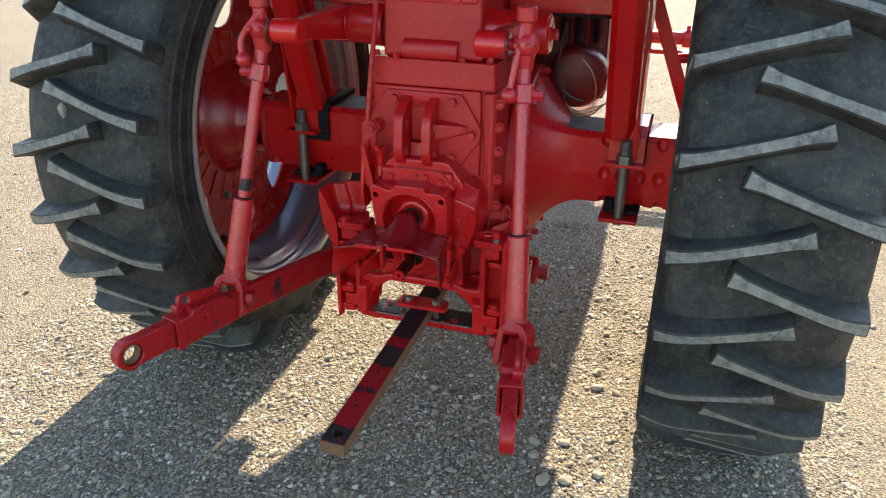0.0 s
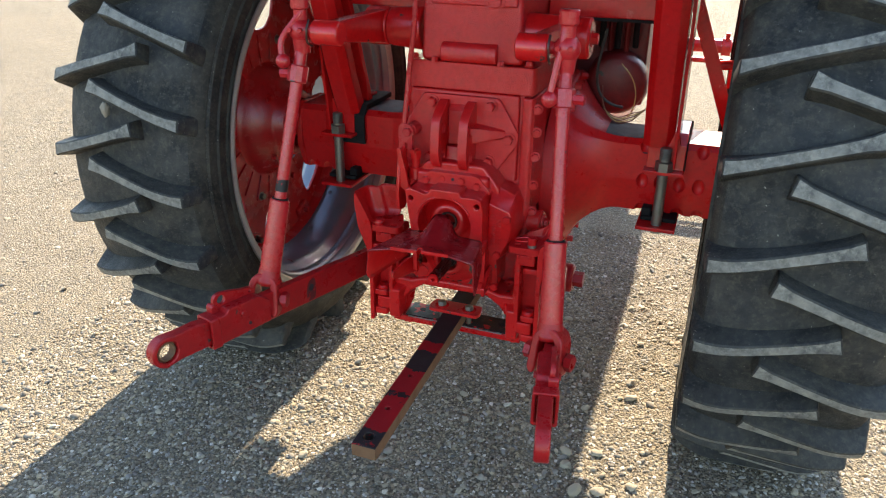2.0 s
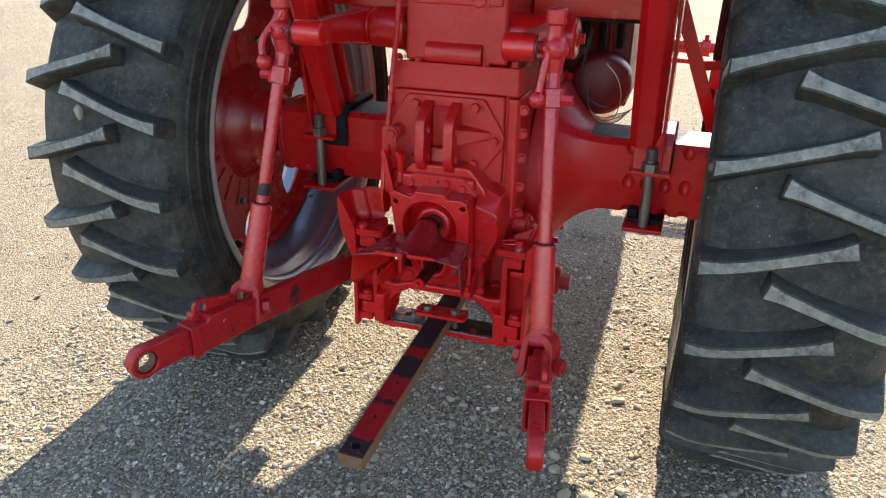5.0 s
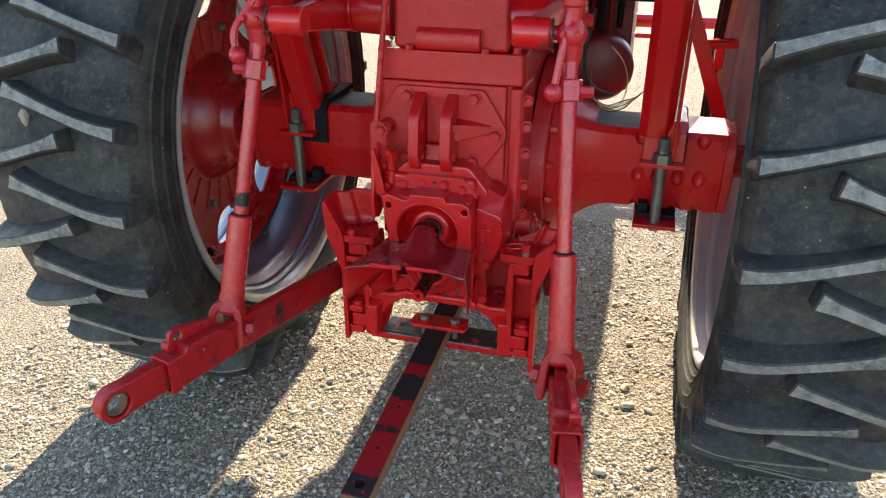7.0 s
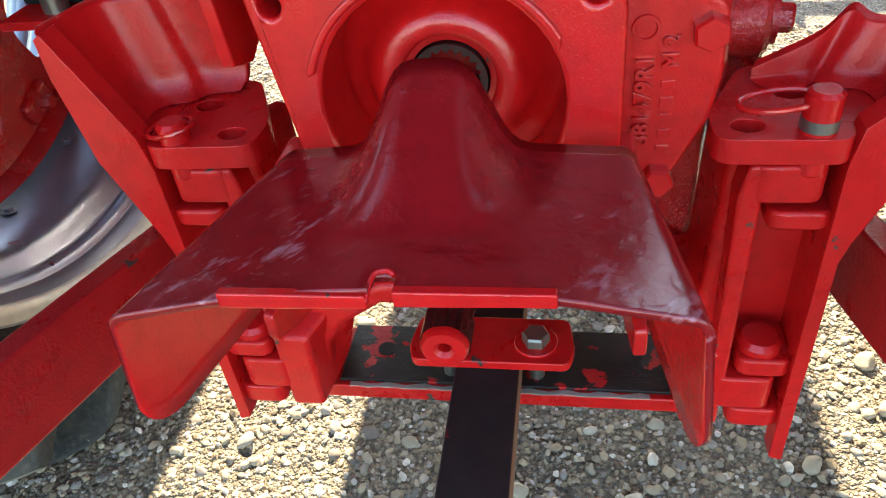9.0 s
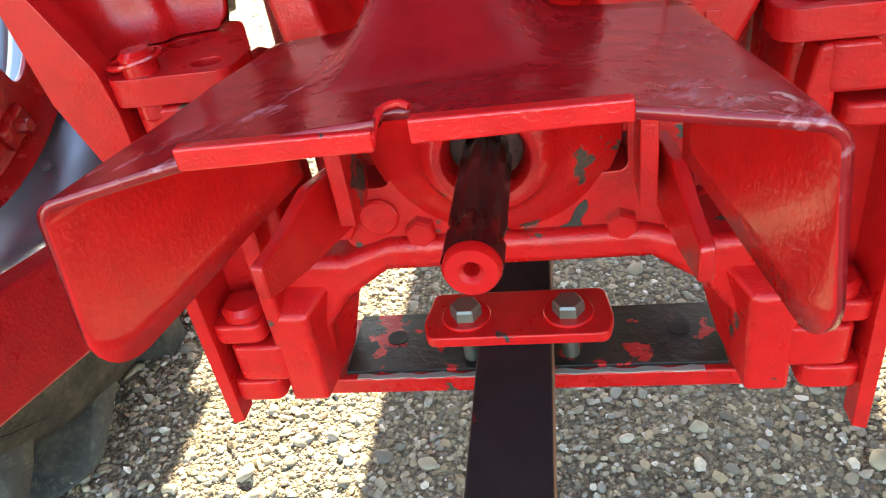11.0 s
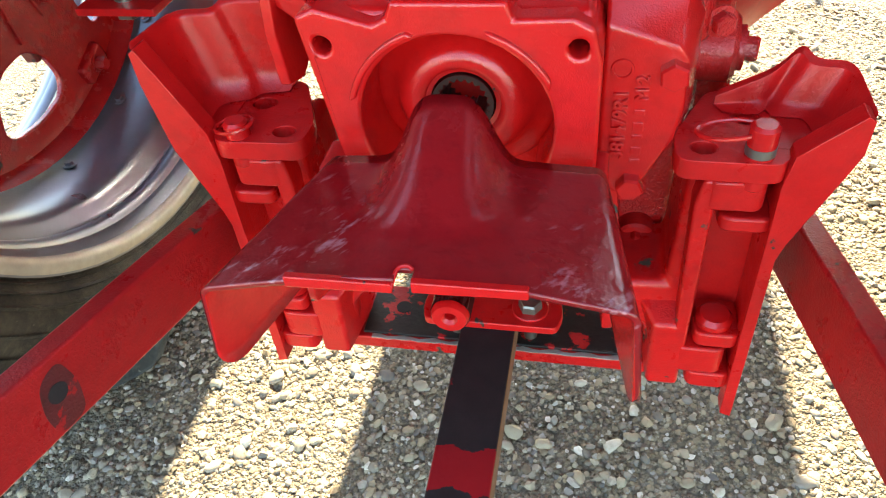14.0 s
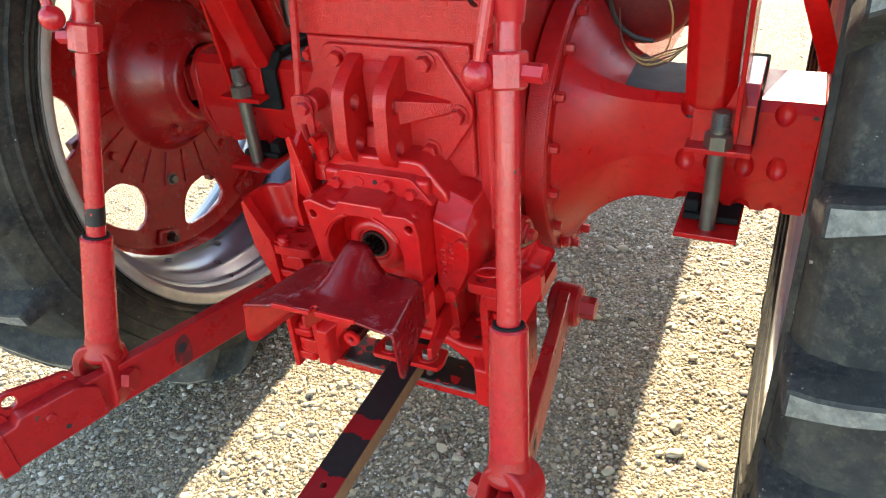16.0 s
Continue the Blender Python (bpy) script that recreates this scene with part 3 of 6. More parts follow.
def wheel(cx, s, turn, L):
    """A rear wheel; cx is the middle of the tyre, s the side it stands on (+1: right)."""
    at = (cx, AXLE_Y, AXLE_Z)
    half = [(0.165, RIM_R - 0.012), (0.188, RIM_R + 0.012), (0.206, RIM_R + 0.042), (0.217, 0.650), (0.219, 0.690), (0.213, 0.722), (0.196, 0.744), (0.16, 0.761), (0.09, 0.773), (0.0, 0.777)]
    half = [(x + (L - 0.19) * max(0.0, min(1.0, (0.76 - r) / 0.12)), r) for x, r in half]
    prof = [(x, r) for x, r in half] + [(-x, r) for x, r in half[-2::-1]]
    def carcass(bm):
        bm_lathe(bm, (0, 0, 0), (1, 0, 0), prof + [prof[0]], 96)
        for v in bm.verts:
            v.co = sag(v.co) + Vector(at)
    tyre = make("tyre", RUBBER, tractor, carcass, "black tractor tyre with worn grey chevron lugs", angle=60)
    tyre.data.materials.append(TREAD_BASE)
    for p in tyre.data.polygons:
        p.material_index = 1 if math.hypot(p.center.y - AXLE_Y, p.center.z - AXLE_Z) > 0.742 or p.center.z < 0.06 else 0
    for k in range(NLUG):
        for side in (1, -1):
            spin = Matrix.Rotation(2 * math.pi * k / NLUG + turn, 4, "X")
            me = LUG[side]
            if min((spin @ v.co).z for v in me.vertices) + AXLE_Z < 0.30:
                me = me.copy()
                for v in me.vertices:
                    v.co = spin.inverted() @ sag(spin @ v.co)
            ob = part("tread_lug", me, TREAD, tyre)
            ob.matrix_local = Matrix.Translation(at) @ spin
    if s < 0:
        def clod(bm):
            bmesh.ops.create_icosphere(bm, subdivisions=3, radius=1.0)
            for v in bm.verts:
                v.co *= 1 + 0.35 * noise.noise(v.co * 1.7)
                v.co = Vector((-0.894 + v.co.x * 0.012, -0.172 + v.co.y * 0.011, 1.013 + v.co.z * 0.020))
        make("dried_mud", STONE_PALE, tyre, clod, "small pale lump of dried mud", angle=60)
    for r, off in ((RIM_R + 0.020, 0.192), (RIM_R + 0.034, 0.201), (RIM_R + 0.052, 0.2095), (RIM_R + 0.090, 0.2165), (0.702, 0.2165)):
        x = -s * (L - 0.19) * max(0.0, min(1.0, (0.76 - r) / 0.12)) - s * off
        make("bead_ring", RUBBER, tyre, lambda bm: bm_lathe(bm, (cx + x, AXLE_Y, AXLE_Z), (1, 0, 0), [(-0.004, r - 0.004), (-0.007, r), (0.0, r + 0.005), (0.006, r), (-0.004, r - 0.004)], 80))
    # silver rim: lips, bead seats, drop centre
    shape = [(-L, RIM_R + 0.010), (-L - 0.006, RIM_R + 0.002), (-L - 0.002, RIM_R - 0.010), (-L + 0.010, RIM_R - 0.014), (-L + 0.022, RIM_R - 0.024), (-L + 0.034, RIM_R - 0.025), (-L + 0.040, RIM_R - 0.034), (-L + 0.056, RIM_R - 0.036), (-L + 0.066, RIM_R - 0.030), (-L + 0.076, RIM_R - 0.034), (-L + 0.086, RIM_R - 0.052), (-L + 0.11, RIM_R - 0.066), (0.0, RIM_R - 0.070), (0.05, RIM_R - 0.064), (L - 0.11, RIM_R - 0.062), (L - 0.086, RIM_R - 0.050), (L - 0.076, RIM_R - 0.034), (L - 0.066, RIM_R - 0.030), (L - 0.056, RIM_R - 0.036), (L - 0.040, RIM_R - 0.034), (L - 0.034, RIM_R - 0.025), (L - 0.022, RIM_R - 0.024), (L - 0.010, RIM_R - 0.014), (L, RIM_R - 0.012), (L + 0.004, RIM_R + 0.006)]
    outer = [(t, r + 0.007) for t, r in shape[::-1]]
    rim = make("rim", SILVER if s < 0 else SILVER_DUSTY, tractor, lambda bm: bm_lathe(bm, at, (1, 0, 0), shape + outer + [shape[0]], 96), "silver-painted steel wheel rim", angle=50)
    make("rim_lip", LIP, rim, lambda bm: bm_lathe(bm, (cx - s * L, AXLE_Y, AXLE_Z), (-s, 0, 0), [(-0.008, RIM_R - 0.0155), (0.004, RIM_R - 0.0125), (0.0085, RIM_R + 0.002), (0.002, RIM_R + 0.013), (-0.004, RIM_R + 0.012)], 96), "pale worn edge of the rim", angle=60)
    for k in range(16):
        a = 2 * math.pi * k / 16 + 0.1
        r = RIM_R - 0.068
        p = Vector((cx - s * 0.03, AXLE_Y + r * math.sin(a), AXLE_Z + r * math.cos(a)))
        bolt(rim, p, (0, -math.sin(a), -math.cos(a)), 0.008, 0.006, SILVER, 1.5, "rivet")
    # red dished disc with bean-shaped openings, domed hub with a slotted sleeve
    dx = cx + s * 0.035
    R = 0.492
    first = 0.385
    holes = []
    for k in range(8):
        a = 2 * math.pi * (k + 0.5) / 8 + first
        c, sn = math.cos(a), math.sin(a)
        bean = rounded([(-0.092, 0.030), (-0.074, -0.030), (-0.040, -0.062), (0.030, -0.070), (0.070, -0.040), (0.088, 0.010), (0.070, 0.040), (0.0, 0.052), (-0.070, 0.046)], 0.028)
        holes.append([(AXLE_Y + (0.392 + v) * c - u * sn, AXLE_Z + (0.392 + v) * sn + u * c) for u, v in bean])
    disc = make("wheel_disc", RED_WHEEL, tractor, lambda bm: bm_prism(bm, "x", ring(AXLE_Y, AXLE_Z, R, 72), dx, dx + 0.014, holes), "dull red wheel disc with bean-shaped openings", 0.004)
    hub = make("wheel_hub", RED_WHEEL, disc, lambda bm: bm_lathe(bm, (dx, AXLE_Y, AXLE_Z), (-s, 0, 0), [(-0.004, 0.315), (0.010, 0.312), (0.012, 0.212), (0.018, 0.202), (0.036, 0.193), (0.062, 0.176), (0.088, 0.152), (0.104, 0.130), (0.112, 0.120), (0.140, 0.118), (0.148, 0.110), (0.148, 0.090), (0.120, 0.086), (0.085, 0.084), (0.085, 0)], 56), "domed red hub with a sleeve", angle=50)
    make("sleeve_slot", HOLE, hub, lambda bm: bm_lathe(bm, (dx - s * 0.0855, AXLE_Y, AXLE_Z), (-s, 0, 0), [(0, 0), (0, 0.082), (0.001, 0.082), (0.001, 0)], 40))
    make("shaft_clamp", RED_WHEEL, hub, lambda bm: bm_prism(bm, "x", rounded([(AXLE_Y - 0.07, AXLE_Z - 0.045), (AXLE_Y + 0.07, AXLE_Z - 0.045), (AXLE_Y + 0.07, AXLE_Z + 0.05), (AXLE_Y - 0.07, AXLE_Z + 0.05)], 0.016), dx - s * 0.086, dx - s * 0.140), bevel=0.005)
    make("rim_flange", RED_WHEEL, disc, lambda bm: bm_lathe(bm, (dx, AXLE_Y, AXLE_Z), (-s, 0, 0), [(0.0, 0.452), (0.006, 0.458), (0.014, 0.486), (0.045, 0.497), (0.05, 0.50), (-0.01, 0.50)], 72))
    for k in range(24):
        a = 2 * math.pi * (k + 0.35) / 24
        bm = bmesh.new()
        bm_box(bm, (-0.008, -0.0035, 0.214), (0.008, 0.0035, 0.310))
        bm.transform(Matrix.Translation((dx - s * 0.012, AXLE_Y, AXLE_Z)) @ Matrix.Rotation(a, 4, "X"))
        part("rib", bm, RED_WHEEL, disc, bevel=0.002)
    for k in range(8):
        a = 2 * math.pi * k / 8 + first + math.pi / 2
        bm = bmesh.new()
        bm_box(bm, (-0.017, -0.040, 0.432), (0.017, 0.040, 0.478))
        bm.transform(Matrix.Translation((dx - s * 0.014, AXLE_Y, AXLE_Z)) @ Matrix.Rotation(a, 4, "X"))
        block = part("clamp_block", bm, RED_WHEEL, disc, bevel=0.010)
        bolt(block, (dx - s * 0.030, AXLE_Y - 0.455 * math.sin(a), AXLE_Z + 0.455 * math.cos(a)), (-s, 0, 0), 0.013, 0.020, DARK_STEEL if k % 2 else RED_WHEEL)
        # square stop welded at the inner edge of an opening
        bm = bmesh.new()
        bm_box(bm, (-0.030, -0.026, 0.318), (0.0, 0.026, 0.362))
        bm.transform(Matrix.Translation((dx + (0.012 if s < 0 else 0.018), AXLE_Y, AXLE_Z)) @ Matrix.Rotation(a + 0.22 + math.pi / 8, 4, "X"))
        if k % 2:
            part("disc_stop", bm, RED_DARK, disc, bevel=0.006)
        else:
            bm.free()
        bolt(disc, (dx - s * 0.012, AXLE_Y - 0.292 * math.sin(a + 0.06), AXLE_Z + 0.292 * math.cos(a + 0.06)), (-s, 0, 0), 0.013, 0.014, STEEL if k % 2 else RED_WHEEL)
        b = a + 0.4
        bolt(hub, (dx - s * 0.090, AXLE_Y - 0.155 * math.sin(b), AXLE_Z + 0.155 * math.cos(b)), (-s, 0, 0), 0.011, 0.016, RED_WHEEL) if k % 3 == 0 else None


wheel(-0.868, -1, 0.020, 0.226)
wheel(0.914, 1, 0.082, 0.190)


# -- rear axle --
def axle(s):
    X = lambda v: v * s
    top, low_z = 0.895 - AXLE_Z, 0.664 - AXLE_Z
    # octagonal housing that flares into a round carrier; the left one stays slim
    octagon = [(-0.104, -0.030), (-0.078, low_z), (0.072, low_z), (0.104, -0.045), (0.104, 0.075), (0.078, top), (-0.085, top), (-0.104, 0.082)]
    def reach(a):
        """Distance from the axle line to the octagon's edge at an angle."""
        c, sn = math.cos(a), math.sin(a)
        best = 1.0
        for (y0, z0), (y1, z1) in zip(octagon, octagon[1:] + octagon[:1]):
            ex, ez = y1 - y0, z1 - z0
            det = ex * sn - ez * c
            if abs(det) > 1e-9:
                t, q = (ex * z0 - ez * y0) / det, (c * z0 - sn * y0) / det
                if t > 0 and -1e-6 <= q <= 1 + 1e-6:
                    best = min(best, t)
        return best
    angles = sorted([2 * math.pi * k / 64 for k in range(64)] + [math.atan2(z, y) % (2 * math.pi) for y, z in octagon])
    big, x0, x1, power = (0.270, 0.25, 0.43, 2.0) if s > 0 else (0.165, 0.245, 0.35, 2.0)
    def housing(bm):
        rows = []
        for k in range(17):
            x = x0 + (x1 - x0) * k / 14 if k < 15 else (0.49, 0.715 if s > 0 else 0.685)[k - 15]
            f = max(0.0, 1 - (x - x0) / (x1 - x0)) ** power
            oy, oz = (0.085 * f, -0.05 * f) if s > 0 else (0.0, 0.0)
            rows.append([bm.verts.new((X(x), AXLE_Y + oy + r * math.cos(a), AXLE_Z + oz + r * math.sin(a))) for a in angles for r in (reach(a) + (big - reach(a)) * f,)])
        for p, q in zip(rows, rows[1:]):
            for k in range(len(p)):
                bm.faces.new((p[k], p[(k + 1) % len(p)], q[(k + 1) % len(p)], q[k]))
        bm.faces.new(rows[0])
        bm.faces.new(rows[-1][::-1])
    body = make("axle_housing", RED_SMOOTH, tractor, housing, "red cast rear axle housing", 0, 28)
    dents = bmesh.new()
    for x, z in ((0.493, AXLE_Z - 0.030), (0.545, AXLE_Z - 0.030), (0.601, AXLE_Z - 0.030), (0.657, AXLE_Z - 0.030), (0.493, AXLE_Z + 0.084), (0.656, AXLE_Z + 0.084), (0.495, 0.664), (0.552, 0.664), (0.604, 0.664), (0.664, 0.664)):
        if s < 0 and z > 0.7:
            continue
        got = bmesh.ops.create_uvsphere(dents, u_segments=20, v_segments=12, radius=1.0)
        bmesh.ops.transform(dents, verts=got["verts"], matrix=Matrix.Translation((X(x), AXLE_Y - (0.107 if z > 0.7 else 0.082), z)) @ Matrix.Diagonal((0.0185, 0.020, 0.027, 1)))
    carve(body, dents)
    fy, fz = (AXLE_Y + 0.085, AXLE_Z - 0.05) if s > 0 else (AXLE_Y, AXLE_Z)
    R = 0.300 if s > 0 else 0.19
    make("carrier_flange", RED_CAST, body, lambda bm: bm_lathe(bm, (X(0.20), fy, fz), (s, 0, 0), [(0, 0), (0, R), (0.042, R), (0.048, R - 0.006), (0.05, R - 0.03), (0.05, 0)], 64), bevel=0.002)
    make("end_cap", RED_CAST, body, lambda bm: bm_prism(bm, "x", rounded([(AXLE_Y - 0.108, AXLE_Z - 0.05), (AXLE_Y - 0.07, AXLE_Z - 0.137), (AXLE_Y + 0.07, AXLE_Z - 0.137), (AXLE_Y + 0.108, AXLE_Z - 0.05), (AXLE_Y + 0.108, AXLE_Z + 0.06), (AXLE_Y + 0.07, AXLE_Z + 0.102), (AXLE_Y - 0.07, AXLE_Z + 0.102), (AXLE_Y - 0.108, AXLE_Z + 0.06)], 0.012), X(0.716 if s > 0 else 0.686), X(0.742 if s > 0 else 0.708)), bevel=0.004)
    make("axle_shaft", RED_WHEEL, body, lambda bm: bm_cyl(bm, (X(0.70), AXLE_Y, AXLE_Z), (X(0.92), AXLE_Y, AXLE_Z), 0.046), "round red axle shaft")
    # upward faces along this span are grey instead of red
    body.data.materials.append(GREY_TOP)
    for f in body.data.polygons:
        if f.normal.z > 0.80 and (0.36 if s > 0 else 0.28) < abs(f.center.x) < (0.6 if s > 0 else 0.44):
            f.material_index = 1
    for k in range(18 if s > 0 else 0):
        a = 2 * math.pi * k / 18 + 0.15
        bolt(body, (X(0.250), fy + 0.284 * math.cos(a), fz + 0.284 * math.sin(a)), (s, 0, 0), 0.0115, 0.016, RED_CAST)
    # fender post clamp
    cx = 0.553 if s > 0 else 0.520
    clamp = make("clamp_plate", RED_SHEET, tractor, lambda bm: bm_box(bm, (min(X(cx - 0.058), X(cx + 0.058)), AXLE_Y - 0.165, 0.812), (max(X(cx - 0.058), X(cx + 0.058)), AXLE_Y - 0.118, 0.823)), "red steel clamp plate under the post", 0.002)
    low = make("lower_clamp", RED_SHEET, tractor, lambda bm: bm_box(bm, (min(X(cx - 0.058), X(cx + 0.058)), AXLE_Y - 0.182, 0.640), (max(X(cx - 0.058), X(cx + 0.058)), AXLE_Y + 0.160, 0.651)), "red lower clamp plate with black pad", 0.002)
    make("pad", PAD, low, lambda bm: (bm_box(bm, (min(X(cx - 0.05), X(cx + 0.055)), AXLE_Y - 0.13, 0.652), (max(X(cx - 0.05), X(cx + 0.055)), AXLE_Y + 0.13, 0.666)), bm_box(bm, (min(X(cx - 0.05), X(cx - 0.022)), AXLE_Y - 0.12, 0.65), (max(X(cx - 0.05), X(cx - 0.022)), AXLE_Y + 0.1, 0.69))), bevel=0.004)
    drop = 0.0 if s > 0 else 0.032
    pad_pts = [(AXLE_Y - 0.112, AXLE_Z + 0.015 - drop), (AXLE_Y - 0.124, AXLE_Z + 0.02 - drop), (AXLE_Y - 0.122, AXLE_Z + 0.085), (AXLE_Y - 0.088, AXLE_Z + 0.118), (AXLE_Y + 0.11, AXLE_Z + 0.118), (AXLE_Y + 0.11, AXLE_Z + 0.10), (AXLE_Y - 0.082, AXLE_Z + 0.10), (AXLE_Y - 0.112, AXLE_Z + 0.078)]
    make("upper_pad", PAD, clamp, lambda bm: bm_prism(bm, "x", pad_pts, *((0.515, 0.612) if s > 0 else (-0.555, -0.434))), bevel=0.004)
    make("saddle", RED_SHEET, clamp, lambda bm: (bm_prism(bm, "x", [(AXLE_Y - 0.1245, 0.823), (AXLE_Y - 0.133, 0.823), (AXLE_Y - 0.128, AXLE_Z + 0.10), (AXLE_Y - 0.09, AXLE_Z + 0.128), (AXLE_Y + 0.06, AXLE_Z + 0.128), (AXLE_Y + 0.06, AXLE_Z + 0.119), (AXLE_Y - 0.087, AXLE_Z + 0.119), (AXLE_Y - 0.1235, AXLE_Z + 0.088)], X(cx - 0.052), X(cx + 0.055)),), bevel=0.002)
    for y in (-0.147, 0.147):
        rod = make("clamp_rod", STEEL, clamp, lambda bm: (bm_cyl(bm, (X(cx), AXLE_Y + y, 0.634), (X(cx), AXLE_Y + y, 0.892), 0.0155, edge=0.002), [bm_lathe(bm, (X(cx), AXLE_Y + y, 0.858 + 0.0035 * i), (0, 0, 1), [(0, 0.0155), (0.0017, 0.0170), (0.0035, 0.0155)], 16) for i in range(9)]), "bare grey threaded clamp rod")
        make("nut", STEEL, rod, lambda bm: bm_lathe(bm, (X(cx), AXLE_Y + y, 0.823), (0, 0, 1), [(0, 0), (0, 0.026), (0.026, 0.026), (0.029, 0.021), (0.029, 0)], 6))
        make("nut", STEEL, rod, lambda bm: bm_lathe(bm, (X(cx), AXLE_Y + y, 0.640), (0, 0, -1), [(0, 0), (0, 0.020), (0.012, 0.020), (0.014, 0.016), (0.014, 0)], 6))
    # leaning fender post
    px = 0.529 if s > 0 else 0.500
    side = [(0.490, 0.885), (0.442, 1.0), (0.345, 1.27), (0.120, 1.90), (0.235, 1.90), (0.455, 1.29), (0.575, 0.970), (0.600, 0.905), (0.56, 0.885)]
    def post(bm):
        bm_prism(bm, "x", side, X(px + 0.020), X(px + 0.042))
        # the inner side is an open channel between a front and a back flange
        bm_prism(bm, "x", [(0.490, 0.885), (0.442, 1.0), (0.345, 1.27), (0.120, 1.90), (0.165, 1.90), (0.390, 1.28), (0.490, 1.0), (0.540, 0.885)], X(px - 0.046), X(px + 0.021))
        bm_prism(bm, "x", [(0.210, 1.90), (0.430, 1.29), (0.550, 0.975), (0.560, 0.885), (0.600, 0.905), (0.575, 0.970), (0.455, 1.29), (0.235, 1.90)], X(px - 0.046), X(px + 0.021))
        # folded front face with sloping shoulders
        a = [(0.490, 0.885), (0.442, 1.0), (0.345, 1.27), (0.120, 1.90)]
        rows = [[bm.verts.new((X(px + dx), y - dy, z)) for dx, dy in ((-0.046, 0.0), (-0.026, 0.024), (0.022, 0.024), (0.042, 0.0))] for y, z in a]
        for p, q in zip(rows, rows[1:]):
            for k in range(3):
                bm.faces.new((p[k], p[k + 1], q[k + 1], q[k]))
        bm.faces.new(rows[0][::-1])
        bm.faces.new(rows[-1])
    p = make("fender_post", RED_SHEET, tractor, post, "red steel fender post clamped to the axle", 0.004)
    foot = [(X(cx - 0.050), 0.823), (X(cx + 0.048), 0.823), (X(cx + 0.042), 0.885), (X(cx + 0.030), 0.935), (X(cx - 0.034), 0.935), (X(cx - 0.046), 0.885)]
    make("post_foot", RED_SHEET, p, lambda bm: bm_prism(bm, "y", foot, 0.4705, 0.488), bevel=0.004)
    make("side_plate", RED_SHEET, p, lambda bm: bm_prism(bm, "x", [(0.452, 0.83), (0.430, 1.0), (0.395, 1.27), (0.30, 1.90), (0.42, 1.90), (0.56, 1.2), (0.60, 0.93), (0.52, 0.83)], X(px + 0.046), X(px + 0.055)), bevel=0.002)


axle(1)
axle(-1)


# -- rear frame casting --
def rear_case(bm):
    bm_box(bm, (-0.172, 0.262, 0.42), (0.195, 1.25, 1.055))
    bm_box(bm, (-0.165, 0.250, 0.80), (0.160, 0.30, 1.052))
    bm_prism(bm, "z", [(0.168, 0.262), (0.168, 0.245), (0.195, 0.238), (0.205, 0.25), (0.205, 0.40), (0.168, 0.40)], 0.70, 1.05)
    bm_prism(bm, "z", [(-0.172, 0.275), (-0.19, 0.29), (-0.20, 0.40), (-0.172, 0.40)], 0.60, 1.05)


case = make("rear_frame", RED_CAST, tractor, rear_case, "red cast-iron rear frame with rough paint", 0.008)
make("lid", RED_CAST, case, lambda bm: bm_prism(bm, "z", rounded([(-0.172, 0.238), (0.198, 0.238), (0.205, 0.26), (0.205, 1.1), (-0.172, 1.1)], 0.012), 1.056, 1.132), bevel=0.004)
make("lift_housing", RED_CAST, case, lambda bm: (bm_prism(bm, "y", [(-0.13, 1.132), (0.162, 1.132), (0.158, 1.26), (0.15, 1.50), (-0.12, 1.50), (-0.126, 1.26)], 0.245, 0.75)), "red cast hydraulic lift housing", 0.012)
make("housing_bulge", RED_CAST, case, lambda bm: bm_prism(bm, "x", rounded([(0.25, 1.133), (0.228, 1.135), (0.222, 1.155), (0.226, 1.178), (0.25, 1.19)], 0.01), -0.066, 0.094), bevel=0.01)
make("top_cover", RED_CAST, case, lambda bm: bm_box(bm, (-0.095, 0.236, 1.285), (0.145, 0.26, 1.50)), bevel=0.004)
for x, z in ((-0.085, 1.132), (0.107, 1.132), (-0.15, 1.134), (0.182, 1.134)):
    bolt(case, (x, 0.25 if abs(x) > 0.14 else 0.232, z), (0, 0, 1), 0.010, 0.012)
bolt(case, (0.085, 0.236, 1.30), (0, -1, 0), 0.02, 0.008)
# right side vertical bolts beside the carrier
for z in (1.02, 0.955, 0.885, 0.80, 0.72):
    bolt(case, (0.212, 0.252, z), (0.3, -1, 0), 0.011, 0.012)
    bolt(case, (-0.188, 0.29, z - 0.02), (-0.3, -1, 0), 0.011, 0.012)


# top-link bracket
def bracket_plate(bm):
    bm_prism(bm, "y", rounded([(-0.12, 1.042), (0.105, 1.042), (0.165, 0.945), (0.163, 0.915), (0.105, 0.832), (-0.12, 0.832), (-0.172, 0.90), (-0.172, 0.96)], 0.012), 0.238, 0.252)


def ear_web(bm):
    bm_prism(bm, "x", [(0.24, 0.90), (0.215, 0.90), (0.205, 0.85), (0.215, 0.83), (0.24, 0.83)], -0.042, 0.015)
    bm_prism(bm, "x", [(0.24, 1.02), (0.225, 1.0), (0.228, 0.9), (0.24, 0.9)], -0.042, 0.015)


